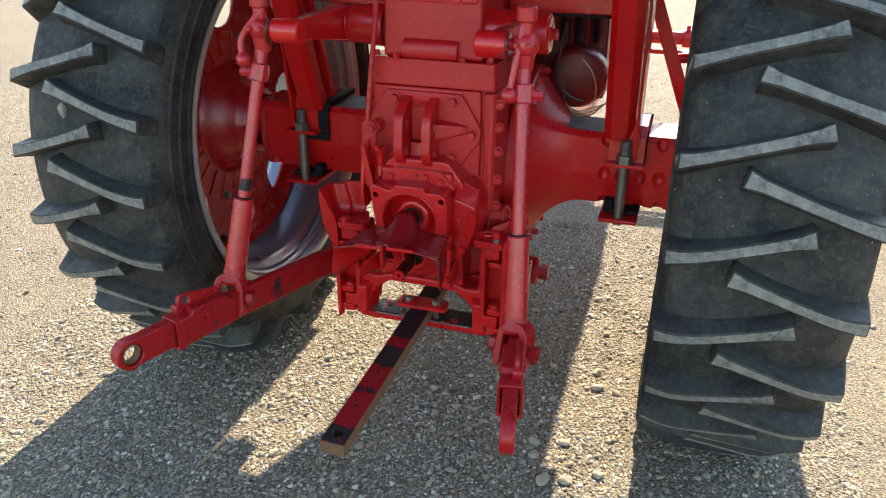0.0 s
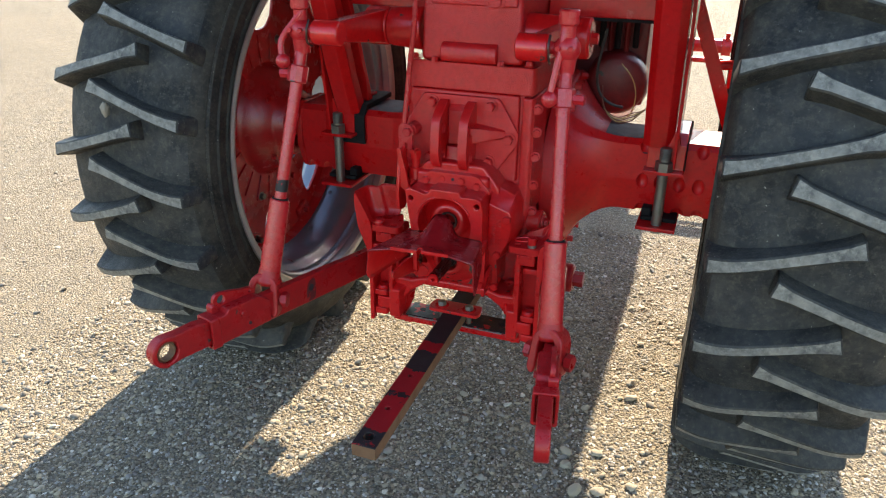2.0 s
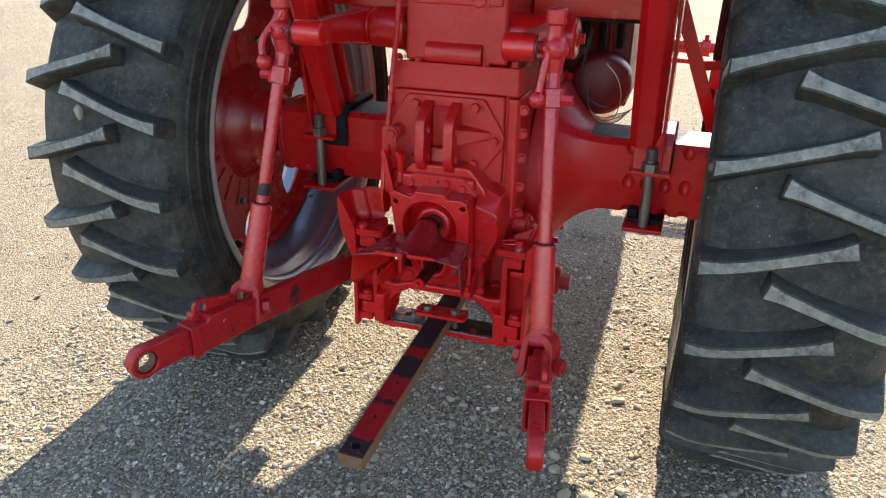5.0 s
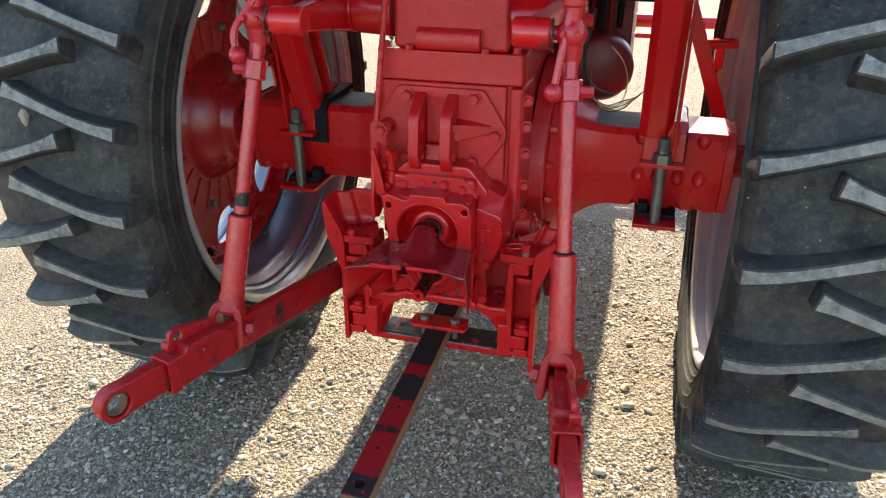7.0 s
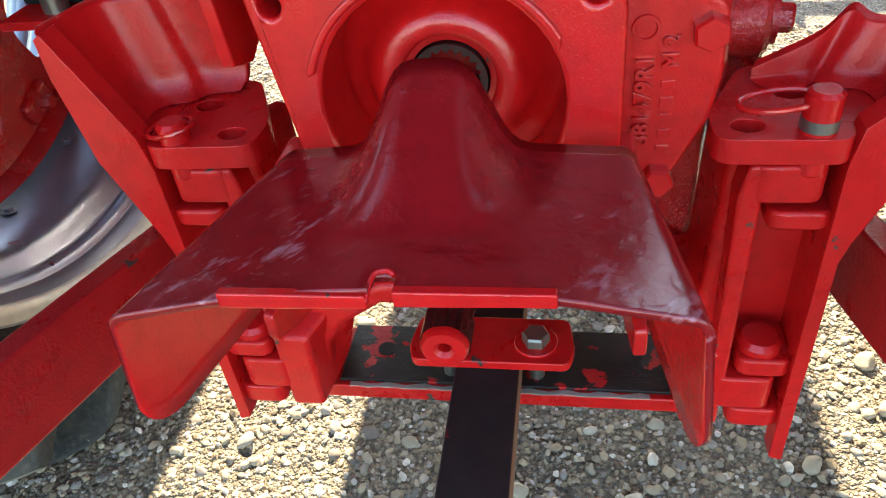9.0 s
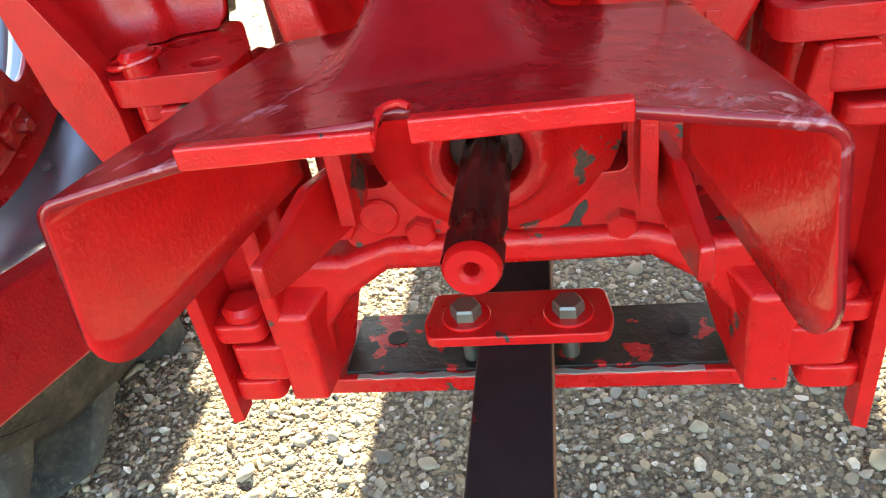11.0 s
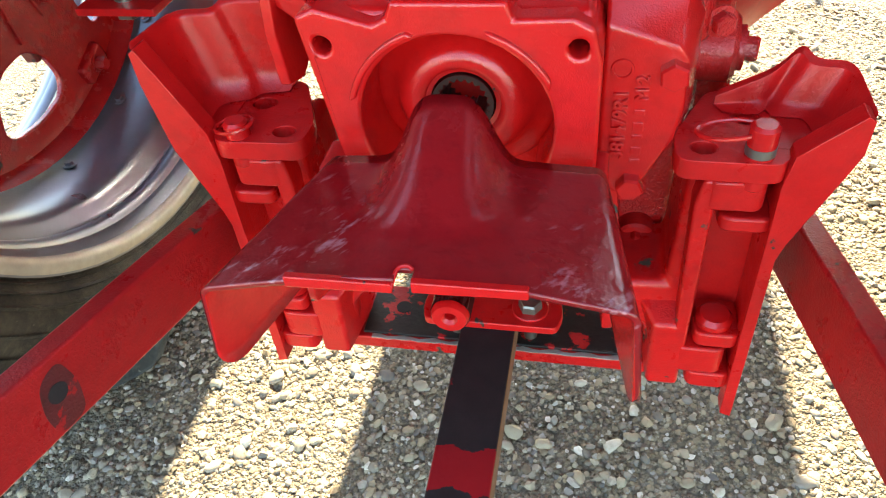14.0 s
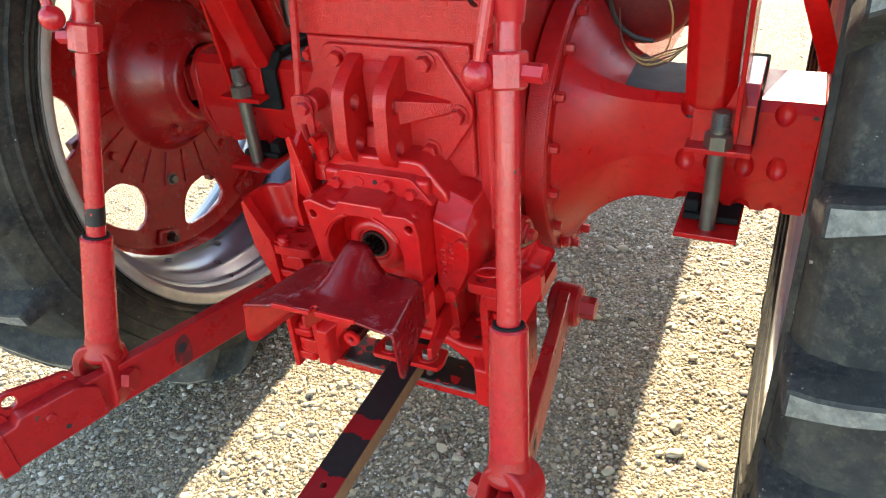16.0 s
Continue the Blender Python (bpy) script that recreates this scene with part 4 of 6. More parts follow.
bracket = make("top_link_bracket", RED_CAST, case, bracket_plate, "red cast top-link bracket with two drilled ears", 0.004)
ear = rounded([(0.245, 1.035), (0.20, 1.015), (0.158, 0.985), (0.148, 0.884), (0.168, 0.842), (0.245, 0.842)], 0.022)
for x0 in (-0.068, 0.014):
    make("ear", RED_CAST, bracket, lambda bm: bm_prism(bm, "x", ear, x0, x0 + 0.027, [ring(0.192, 0.955, 0.0145, 16), ring(0.190, 0.876, 0.0145, 16)]), bevel=0.004)
for x, z in ((-0.092, 1.018), (0.082, 1.020), (0.138, 0.930), (0.080, 0.858), (-0.145, 0.93), (-0.10, 0.856)):
    bolt(bracket, (x, 0.237, z), (0, -1, 0), 0.0145, 0.016)
def side_rib(bm):
    """Stiffening rib that runs out from the ear and dies into the plate."""
    rows = [[bm.verts.new(p) for p in ((x, 0.240, z0), (x, y, z0 + 0.006), (x, y, z1 - 0.006), (x, 0.240, z1))] for x, y, z0, z1 in ((0.035, 0.196, 0.910, 0.968), (0.085, 0.216, 0.920, 0.962), (0.126, 0.236, 0.928, 0.956))]
    for p, q in zip(rows, rows[1:]):
        for k in range(4):
            bm.faces.new((p[k], p[(k + 1) % 4], q[(k + 1) % 4], q[k]))
    bm.faces.new(rows[0])
    bm.faces.new(rows[-1][::-1])


make("rib", RED_CAST, bracket, side_rib, bevel=0.004)
make("web", RED_CAST, bracket, ear_web, bevel=0.006)
make("boss", RED_CAST, bracket, lambda bm: bm_cyl(bm, (-0.148, 0.25, 0.935), (-0.148, 0.20, 0.935), 0.022, 0.019, 20, 0.003))


# latch plate, control rod and valve on the left of the bracket
def latch(bm):
    bm_prism(bm, "x", [(0.165, 0.90), (0.128, 0.868), (0.112, 0.772), (0.118, 0.722), (0.15, 0.712), (0.20, 0.735), (0.20, 0.80)], -0.158, -0.148)
    bm_prism(bm, "y", [(-0.158, 0.90), (-0.148, 0.905), (-0.118, 0.775), (-0.128, 0.772), (-0.15, 0.79)], 0.125, 0.135)


make("latch_plate", RED_SHEET, tractor, latch, "bent red steel strap beside the gearbox", 0.002)
rod = make("control_rod", RED_FADED, tractor, lambda bm: bm_tube(bm, [(-0.166, 0.20, 0.865), (-0.168, 0.20, 0.93), (-0.155, 0.215, 1.10), (-0.135, 0.215, 1.28), (-0.135, 0.22, 1.52)], 0.0075), "thin pinkish-red control rod")
make("clevis", RED_FADED, rod, lambda bm: bm_prism(bm, "y", rounded([(-0.182, 0.84), (-0.138, 0.84), (-0.138, 0.955), (-0.182, 0.955)], 0.015), 0.192, 0.200, [rounded([(-0.168, 0.855), (-0.152, 0.855), (-0.152, 0.90), (-0.168, 0.90)], 0.006)]), bevel=0.002)
bolt(rod, (-0.15, 0.19, 0.935), (0, -1, 0), 0.013, 0.012, RED_FADED)
make("valve", RED_CHIP, tractor, lambda bm: (bm_cyl(bm, (-0.125, 0.185, 0.80), (-0.125, 0.185, 0.835), 0.022, 0.019, 20, 0.003), bm_cyl(bm, (-0.125, 0.185, 0.835), (-0.125, 0.185, 0.862), 0.013, n=16), bm_cyl(bm, (-0.125, 0.185, 0.862), (-0.125, 0.185, 0.885), 0.017, n=6), bm_cyl(bm, (-0.125, 0.185, 0.885), (-0.125, 0.16, 0.885), 0.007, n=12)), "small red hydraulic coupler")


# -- PTO gearbox --
def gear_case(bm):
    bm_prism(bm, "y", rounded([(-0.128, 0.56), (0.118, 0.56), (0.135, 0.62), (0.135, 0.80), (0.085, 0.862), (-0.085, 0.862), (-0.128, 0.815)], 0.014), 0.175, 0.32)
    bm_prism(bm, "x", [(0.158, 0.832), (0.158, 0.800), (0.105, 0.796), (0.105, 0.778), (0.20, 0.778), (0.20, 0.84)], -0.112, 0.105)


gearbox = make("pto_gearbox", RED_CHIP, tractor, gear_case, "red cast two-shaft power take-off gearbox", 0.008)
make("cover_rim", RED_CHIP, gearbox, lambda bm: bm_prism(bm, "y", rounded([(-0.118, 0.790), (-0.10, 0.79), (-0.04, 0.802), (0.04, 0.802), (0.10, 0.788), (0.118, 0.790), (0.075, 0.838), (-0.07, 0.838)], 0.008), 0.152, 0.18), bevel=0.004)
for x, z in ((-0.078, 0.812), (0.028, 0.820), (0.075, 0.810)):
    bolt(gearbox, (x, 0.152, z), (0, -1, 0), 0.0115, 0.011, RED_CHIP, 0)
make("cast_mark", RED_CHIP, gearbox, lambda bm: bm_cyl(bm, (-0.03, 0.153, 0.820), (-0.03, 0.149, 0.820), 0.010, 0.008, 16))
make("vent_hole", HOLE, gearbox, lambda bm: bm_cyl(bm, (0.002, 0.153, 0.822), (0.002, 0.1505, 0.822), 0.0045, n=12))

HX, HZ = -0.002, 0.703            # upper output
# face plate, cut out round the upper output
face = [(-0.122, 0.795), (-0.105, 0.802), (-0.06, 0.790), (-0.05, 0.795), (-0.045, 0.808), (0.042, 0.808), (0.047, 0.795), (0.09, 0.796), (0.105, 0.788), (0.112, 0.76), (0.112, 0.62), (0.085, 0.62)]
make("face_plate", RED_CHIP, gearbox, lambda bm: bm_prism(bm, "y", face + [(HX + 0.079 * math.cos(math.radians(d)), HZ + 0.079 * math.sin(math.radians(d))) for d in range(-40, 221, 10)] + [(-0.095, 0.62), (-0.105, 0.68)], 0.092, 0.178, [ring(-0.103, 0.772, 0.0075, 14), ring(0.094, 0.772, 0.0075, 14)]), bevel=0.004)
for d0, d1 in ((25, 72), (108, 165)):
    pts = [(HX + r * math.cos(math.radians(d)), HZ + r * math.sin(math.radians(d))) for r, ds in ((0.083, range(d0, d1 + 1, 6)), (0.0885, range(d1, d0 - 1, -6))) for d in ds]
    make("cast_ridge", RED_CHIP, gearbox, lambda bm: bm_prism(bm, "y", pts, 0.0875, 0.096), bevel=0.002)
for sx in (-1, 1):
    make("foot_lug", RED_CHIP, gearbox, lambda bm: bm_box(bm, (sx * 0.097 - 0.025, 0.075, 0.640), (sx * 0.097 + 0.025, 0.12, 0.668)), bevel=0.004)
make("output_hub", RED_CHIP, gearbox, lambda bm: bm_lathe(bm, (HX, 0.172, HZ), (0, -1, 0), [(0, 0.090), (0.012, 0.086), (0.020, 0.080), (0.022, 0.074), (0.024, 0.066), (0.034, 0.058), (0.044, 0.052), (0.049, 0.046), (0.050, 0.039), (0.048, 0.034), (0.042, 0.032), (0.041, 0.028), (0.0, 0.028)], 56), bevel=0, angle=50)
teeth = [(HX + r * math.cos(a), HZ + r * math.sin(a)) for k in range(44) for a in (2 * math.pi * k / 44,) for r in ((0.0205 if k % 2 else 0.0238),)]
make("splined_socket", DARK_STEEL, gearbox, lambda bm: bm_prism(bm, "y", ring(HX, HZ, 0.0266, 44), 0.127, 0.175, [teeth]), "dark splined socket")


# right lobe with cast letters
def lobe(bm):
    face = [(0.112, 0.766), (0.170, 0.746), (0.178, 0.735), (0.179, 0.690), (0.174, 0.660), (0.156, 0.622), (0.143, 0.598), (0.126, 0.602), (0.112, 0.625)]
    back = [(0.112, 0.812), (0.176, 0.785), (0.190, 0.756), (0.190, 0.672), (0.184, 0.645), (0.166, 0.605), (0.146, 0.580), (0.122, 0.582), (0.108, 0.60)]
    rows = [[bm.verts.new((x, y, z)) for x, z in pts] for y, pts in ((0.148, face), (0.158, [(f[0] * 0.75 + q[0] * 0.25, f[1] * 0.85 + q[1] * 0.15) for f, q in zip(face, back)]), (0.192, back), (0.30, back))]
    for p, q in zip(rows, rows[1:]):
        for k in range(len(p)):
            bm.faces.new((p[k], p[(k + 1) % len(p)], q[(k + 1) % len(p)], q[k]))
    bm.faces.new(rows[0])
    bm.faces.new(rows[-1][::-1])


side_cover = make("side_cover", RED_CHIP, gearbox, lobe, "red cast side cover with raised casting marks", 0.004)
for x, z in ((0.168, 0.725), (0.142, 0.612)):
    bolt(side_cover, (x, 0.148, z), (0, -1, 0), 0.0125, 0.012, RED_CHIP, 0)


def cast_text(body, x, z, size):
    cu = bpy.data.curves.new("cast_letters", "FONT")
    cu.body, cu.size, cu.extrude, cu.align_x = body, size, 0.0030, "LEFT"
    cu.bevel_depth = 0.0006
    tmp_ob = bpy.data.objects.new("cast_letters", cu)
    scene.collection.objects.link(tmp_ob)
    bpy.context.view_layer.update()
    me = bpy.data.meshes.new_from_object(tmp_ob.evaluated_get(bpy.context.evaluated_depsgraph_get()))
    bpy.data.objects.remove(tmp_ob)
    me.materials.clear()
    me.materials.append(RED_CHIP)
    ob = part("cast_letters", me, RED_CHIP, side_cover)
    # letters run up the cover and face the rear
    ob.matrix_local = Matrix(((0, -1, 0, x), (0, 0, -1, 0.1478), (1, 0, 0, z), (0, 0, 0, 1)))
    return ob


cast_text("381479R1", 0.1335, 0.641, 0.0165)
cast_text("M 2", 0.1495, 0.699, 0.0150)
make("cast_ring", RED_CHIP, side_cover, lambda bm: bm_lathe(bm, (0.1275, 0.148, 0.727), (0, -1, 0), [(0, 0.0095), (0.0018, 0.009), (0.0018, 0.0072), (0, 0.0066)], 24))
for i, w in enumerate((0.006, 0.009, 0.004, 0.008, 0.005)):
    make("cast_mark", RED_CHIP, side_cover, lambda bm: bm_box(bm, (0.1395, 0.1468, 0.690 - 0.0125 * i - w), (0.1490, 0.149, 0.690 - 0.0125 * i)), bevel=0.001)

# round accumulator on the right
drum = make("side_drum", RED_CAST, tractor, lambda bm: (bm_cyl(bm, (0.19, 0.30, 0.672), (0.238, 0.295, 0.672), 0.034, edge=0.005), bm_cyl(bm, (0.238, 0.295, 0.672), (0.244, 0.2945, 0.672), 0.022), bm_box(bm, (0.205, 0.285, 0.56), (0.236, 0.33, 0.672))), "red round side plug on the gearbox")
bolt(drum, (0.244, 0.294, 0.672), (0.98, -0.2, 0), 0.012, 0.012)


# lower gearbox with the splined shaft
def low_case(bm):
    outline = rounded([(-0.125, 0.478), (0.135, 0.478), (0.14, 0.52), (0.125, 0.66), (-0.12, 0.66), (-0.13, 0.52)], 0.015)
    bm_prism(bm, "y", outline, 0.172, 0.212, [rounded([(x0, 0.534), (x1, 0.534), (x1, 0.62), (x0, 0.62)], 0.008) for x0, x1 in ((0.064, 0.096), (-0.110, -0.082))])
    bm_prism(bm, "y", outline, 0.213, 0.32)
    bm_lathe(bm, (0, 0.175, 0.578), (0, -1, 0), [(0, 0.094), (0.004, 0.088), (0.012, 0.080), (0.022, 0.066), (0.032, 0.054), (0.044, 0.046), (0.053, 0.041), (0.056, 0.036), (0.055, 0.030), (0.048, 0.0255), (0.0, 0.0245)], 44)
    for x in (-0.112, 0.10):
        bm_box(bm, (x, 0.128, 0.528), (x + 0.012, 0.18, 0.65))


lower = make("lower_gearbox", RED_FLAKED, tractor, low_case, "red lower gear case, paint chipped to primer", 0.005)
make("seal", DARK_STEEL, lower, lambda bm: bm_lathe(bm, (0, 0.15, 0.578), (0, -1, 0), [(0, 0), (0, 0.025), (0.012, 0.025), (0.012, 0.015)], 32))
for x, z in ((-0.063, 0.495), (-0.125, 0.505), (0.091, 0.491), (0.132, 0.495)):
    bolt(lower, (x, 0.172, z), (0, -1, 0), 0.0125, 0.011, RED_CHIP, 0)


make("cap_plug", RED_FLAKED, lower, lambda bm: bm_cyl(bm, (-0.095, 0.173, 0.509), (-0.095, 0.167, 0.509), 0.016, n=24, edge=0.003))
make("bare_patch", PRIMER, lower, lambda bm: bm_prism(bm, "y", rounded([(0.022, 0.482), (0.040, 0.487), (0.052, 0.492), (0.058, 0.506), (0.066, 0.513), (0.067, 0.504), (0.060, 0.494), (0.064, 0.484), (0.050, 0.483), (0.036, 0.478)], 0.003), 0.1712, 0.1722), "patch flaked to grey primer")


def spline_shaft(bm):
    n = 36
    pts = []
    for i in range(n):
        r = 0.0172 if i % 6 not in (0, 1, 2) else 0.0136
        pts.append((r * math.cos(2 * math.pi * i / n), r * math.sin(2 * math.pi * i / n)))
    tmp = bmesh.new()
    rows = []
    for y, k in ((0.155, 1.0), (0.045, 1.0), (0.040, 0.90), (0.034, 0.90), (0.030, 1.0), (0.005, 1.0)):
        rows.append([tmp.verts.new((u * k, y, 0.574 + v * k)) for u, v in pts])
    for p, q in zip(rows, rows[1:]):
        for i in range(n):
            tmp.faces.new((p[i], p[(i + 1) % n], q[(i + 1) % n], q[i]))
    join(bm, tmp)


shaft = make("pto_shaft", DARK_STEEL, tractor, spline_shaft, "dark oily six-spline power take-off shaft, red end", angle=30)
make("shaft_end", RED_SHEET, shaft, lambda bm: bm_lathe(bm, (0, 0.006, 0.574), (0, -1, 0), [(0, 0.0165), (0.004, 0.0162), (0.0065, 0.0145), (0.0065, 0.0072), (0.0035, 0.0045), (-0.010, 0.0042), (-0.010, 0.0)], 36), "red-painted shaft end with centre hole")


# -- master shield over the shaft --
def shield_mesh(bm):
    nu, nv = 48, 18
    grid = []
    for j in range(nv + 1):
        v = 1 - (1 - j / nv) ** 1.7
        y = 0.072 - 0.155 * v
        row = []
        cols = [-1 + 2 * i / nu for i in range(nu + 1)]
        for u in cols:
            w = 0.097 + 0.049 * v if u < 0 else 0.109 + 0.025 * v
            x = u * w
            h = 0.056 * max(0.0, 1 - v / 0.70) ** 0.95
            s = 0.038 + 0.004 * v
            cone = h * math.exp(-(abs((x + 0.002) / s)) ** 4.0)
            z = 0.684 + 0.017 * (1 - u * u) * (0.25 + 0.75 * v) + 0.004 * u * v + cone + 0.0014 * noise.noise(Vector((x * 18, y * 18, 0)))
            row.append((x, y, z))
        # rolled edge and hanging side flange on both sides
        def flange(x, y, z, sgn):
            out = []
            for k in range(1, 6):
                a = k / 5 * math.pi / 2
                out.append((x + sgn * 0.012 * math.sin(a), y, z - 0.012 * (1 - math.cos(a))))
            depth = 0.076 + 0.010 * v + (0.006 if sgn > 0 else 0.0)
            near = max(0.0, 0.026 - 0.155 * (1 - v))
            depth -= 0.026 - math.sqrt(0.026 ** 2 - near ** 2)
            for k in range(1, 6):
                out.append((x + sgn * (0.012 + 0.006 * k / 5 * v), y - 0.002 * k / 5, z - 0.012 - depth * k / 5 * (0.92 + 0.08 * v)))
            return out
        row = flange(*row[0], -1)[::-1] + row + flange(*row[-1], 1)
        grid.append(row)
    vs = [[bm.verts.new(p) for p in row] for row in grid]
    for j, (p, q) in enumerate(zip(vs, vs[1:])):
        for i in range(len(p) - 1):
            # small notch in the middle of the rear edge
            if j < 14 or i not in (32, 33):
                bm.faces.new((p[i], p[i + 1], q[i + 1], q[i]))
    bmesh.ops.delete(bm, geom=[v for v in bm.verts if not v.link_faces], context="VERTS")


shield = make("shaft_shield", RED_SHIELD_SHADED, tractor, shield_mesh, "glossy scuffed sheet-metal shaft shield, red darkened for the shade on top", angle=50)
mod = shield.modifiers.new("sheet", "SOLIDIFY")
mod.thickness, mod.offset, mod.material_offset = 0.0045, -1, 1
# underside keeps the plain red; only the outer face carries the painted shade
shield.data.materials.append(RED_SHEET)
for x0, x1, dz in ((-0.088, -0.013, 0.0115), (0.0, 0.076, 0.0150)):
    make("edge_strip", RED_CHIP, shield, lambda bm: bm_prism(bm, "y", [(x0, 0.677 + dz), (x0 + 0.03, 0.6775 + dz), (x1 - 0.02, 0.6785 + dz), (x1, 0.6785 + dz), (x1, 0.687 + dz), (x0, 0.6865 + dz)], -0.0862, -0.080), "red welded strip along the rear edge", 0.0012)
make("notch_lip", RED_CHIP, shield, lambda bm: bm_tube(bm, [(-0.0135, -0.0855, 0.6945), (-0.0125, -0.078, 0.6990), (-0.0105, -0.0725, 0.7010), (-0.005, -0.0705, 0.7015), (-0.001, -0.0725, 0.7005)], 0.0015, 8), "small curled lip at the notch")
for sgn in (-1, 1):
    lean, root = (-0.31, -0.120) if sgn < 0 else (0.10, 0.121)
    make("brace", RED_CHIP, shield, lambda bm: bm_prism(bm, "x", rounded([(0.030, 0.562), (0.030, 0.508), (-0.05, 0.512), (-0.098, 0.519), (-0.098, 0.545), (-0.075, 0.549), (-0.03, 0.566)], 0.004), -0.005, 0.005), bevel=0.002).matrix_local = Matrix.Translation((root, 0.15, 0)) @ Matrix.Rotation(lean, 4, "Z")
    make("mount_clip", RED_CHIP, shield, lambda bm: bm_box(bm, (sgn * 0.1155 - 0.0035, 0.070, 0.630), (sgn * 0.1155 + 0.0035, 0.098, 0.660)), bevel=0.0015)



# -- drawbar hanger --
HC = 0.009                       # middle plane of the hanger


def hanger_mesh(bm):
    # yoke: arch over the drawbar between two posts
    half = [(0.206, 0.345), (0.206, 0.628), (0.186, 0.628), (0.180, 0.478), (0.14, 0.476), (0.10, 0.489)]
    arch = [(0.103, 0.461), (0.142, 0.434), (0.164, 0.405), (0.172, 0.345)]
    right = [(HC + x, z) for x, z in half]
    left = [(HC - x, z) for x, z in half]
    bm_prism(bm, "y", right + left[::-1] + [(HC - x, z) for x, z in arch][::-1] + [(HC + x, z) for x, z in arch], 0.160, 0.262)


hanger = make("drawbar_hanger", RED_HANGER, tractor, hanger_mesh, "red cast drawbar hanger with chipped paint", 0.010)


def horn_mesh(bm, X):
    """Block at the front that runs back and inwards into the arch."""
    front = [(0.173, 0.345), (0.207, 0.345), (0.207, 0.412), (0.200, 0.440), (0.173, 0.440)]
    back = [(0.166, 0.345), (0.205, 0.345), (0.205, 0.440), (0.198, 0.482), (0.128, 0.474)]
    a, b = ([bm.verts.new((X(x), y, z)) for x, z in pts] for y, pts in ((0.134, front), (0.212, back)))
    for n in range(5):
        bm.faces.new((a[n], a[(n + 1) % 5], b[(n + 1) % 5], b[n]))
    bm.faces.new(a)
    bm.faces.new(b[::-1])


for q in (-1, 1):
    X = lambda v: HC + q * v
    make("post_rib", RED_HANGER, hanger, lambda bm: bm_prism(bm, "y", [(X(x), z) for x, z in ((0.195, 0.405), (0.208, 0.405), (0.208, 0.629), (0.195, 0.629), (0.190, 0.600))], 0.1345, 0.164), bevel=0.004)
    make("horn", RED_HANGER, hanger, lambda bm: horn_mesh(bm, X), bevel=0.005)
    make("back_plate", RED_HANGER, hanger, lambda bm: bm_prism(bm, "y", [(X(x), z) for x, z in ((0.09, 0.465), (0.180, 0.465), (0.180, 0.628), (0.09, 0.60))], 0.2625, 0.280), bevel=0.004)
for s in (-1, 1):
    for z0, z1 in ((0.372, 0.411), (0.597, 0.630)):
        make("hinge_knuckle", RED_HANGER, hanger, lambda bm: bm_prism(bm, "z", rounded([(HC + s * 0.198, 0.1325), (HC + s * 0.249, 0.1325), (HC + s * 0.249, 0.20), (HC + s * 0.198, 0.20)], 0.012), z0, z1), bevel=0.004)
make("bolt_boss", RED_HANGER, hanger, lambda bm: bm_cyl(bm, (0.160, 0.280, 0.466), (0.160, 0.238, 0.466), 0.021, n=28, edge=0.003))
bolt(hanger, (0.160, 0.238, 0.466), (0, -1, 0), 0.0135, 0.012, RED_CHIP, 0)
bolt(hanger, (-0.13, 0.244, 0.525), (0, -1, 0), 0.0135, 0.012, RED_CHIP)
bar = make("cross_bar", RED_HANGER, hanger, lambda bm: bm_box(bm, (-0.200, 0.1725, 0.314), (0.218, 0.262, 0.333)), "red lower cross bar", 0.003)
make("wear_plate", BLACK_WORN, bar, lambda bm: bm_box(bm, (-0.162, 0.179, 0.333), (0.180, 0.261, 0.337)), "black worn sliding plate with red flakes", 0.001)
make("worn_edge", LIP, bar, lambda bm: bm_prism(bm, "z", [(-0.15 + 0.01 * i, 0.1715 + 0.0015 * math.sin(i * 2.3) * math.sin(i * 0.9)) for i in range(32)] + [(0.16 - 0.01 * i, 0.1770 + 0.002 * math.sin(i * 1.7)) for i in range(32)], 0.3335, 0.3345), "pale worn front edge of the bar")
for x in (-0.119, 0.145):
    make("pin_hole", HOLE, bar, lambda bm: bm_cyl(bm, (x, 0.224, 0.337), (x, 0.224, 0.3382), 0.010, n=16))
for x in (-0.165, -0.155, 0.19):
    bolt(bar, (x, 0.20, 0.314), (0, 0, -1), 0.011, 0.012, RED_CHIP)

# clamp over the drawbar
keeper = make("drawbar_clamp", RED_SMOOTH, tractor, lambda bm: bm_prism(bm, "z", rounded([(-0.076, 0.168), (0.080, 0.168), (0.086, 0.19), (0.080, 0.232), (-0.076, 0.232), (-0.082, 0.19)], 0.008), 0.372, 0.383), "red drawbar clamp plate with two bolts", 0.002)
for x in (-0.043, 0.047):
    make("washer", RED_SHEET, keeper, lambda bm: bm_cyl(bm, (x, 0.196, 0.383), (x, 0.196, 0.3865), 0.022, edge=0.001, n=28))
    bolt(keeper, (x, 0.196, 0.3865), (0, 0, 1), 0.0140, 0.0115, STEEL, 0)
    make("bolt_shank", STEEL, keeper, lambda bm: bm_cyl(bm, (x, 0.196, 0.325), (x, 0.196, 0.375), 0.008, n=14))


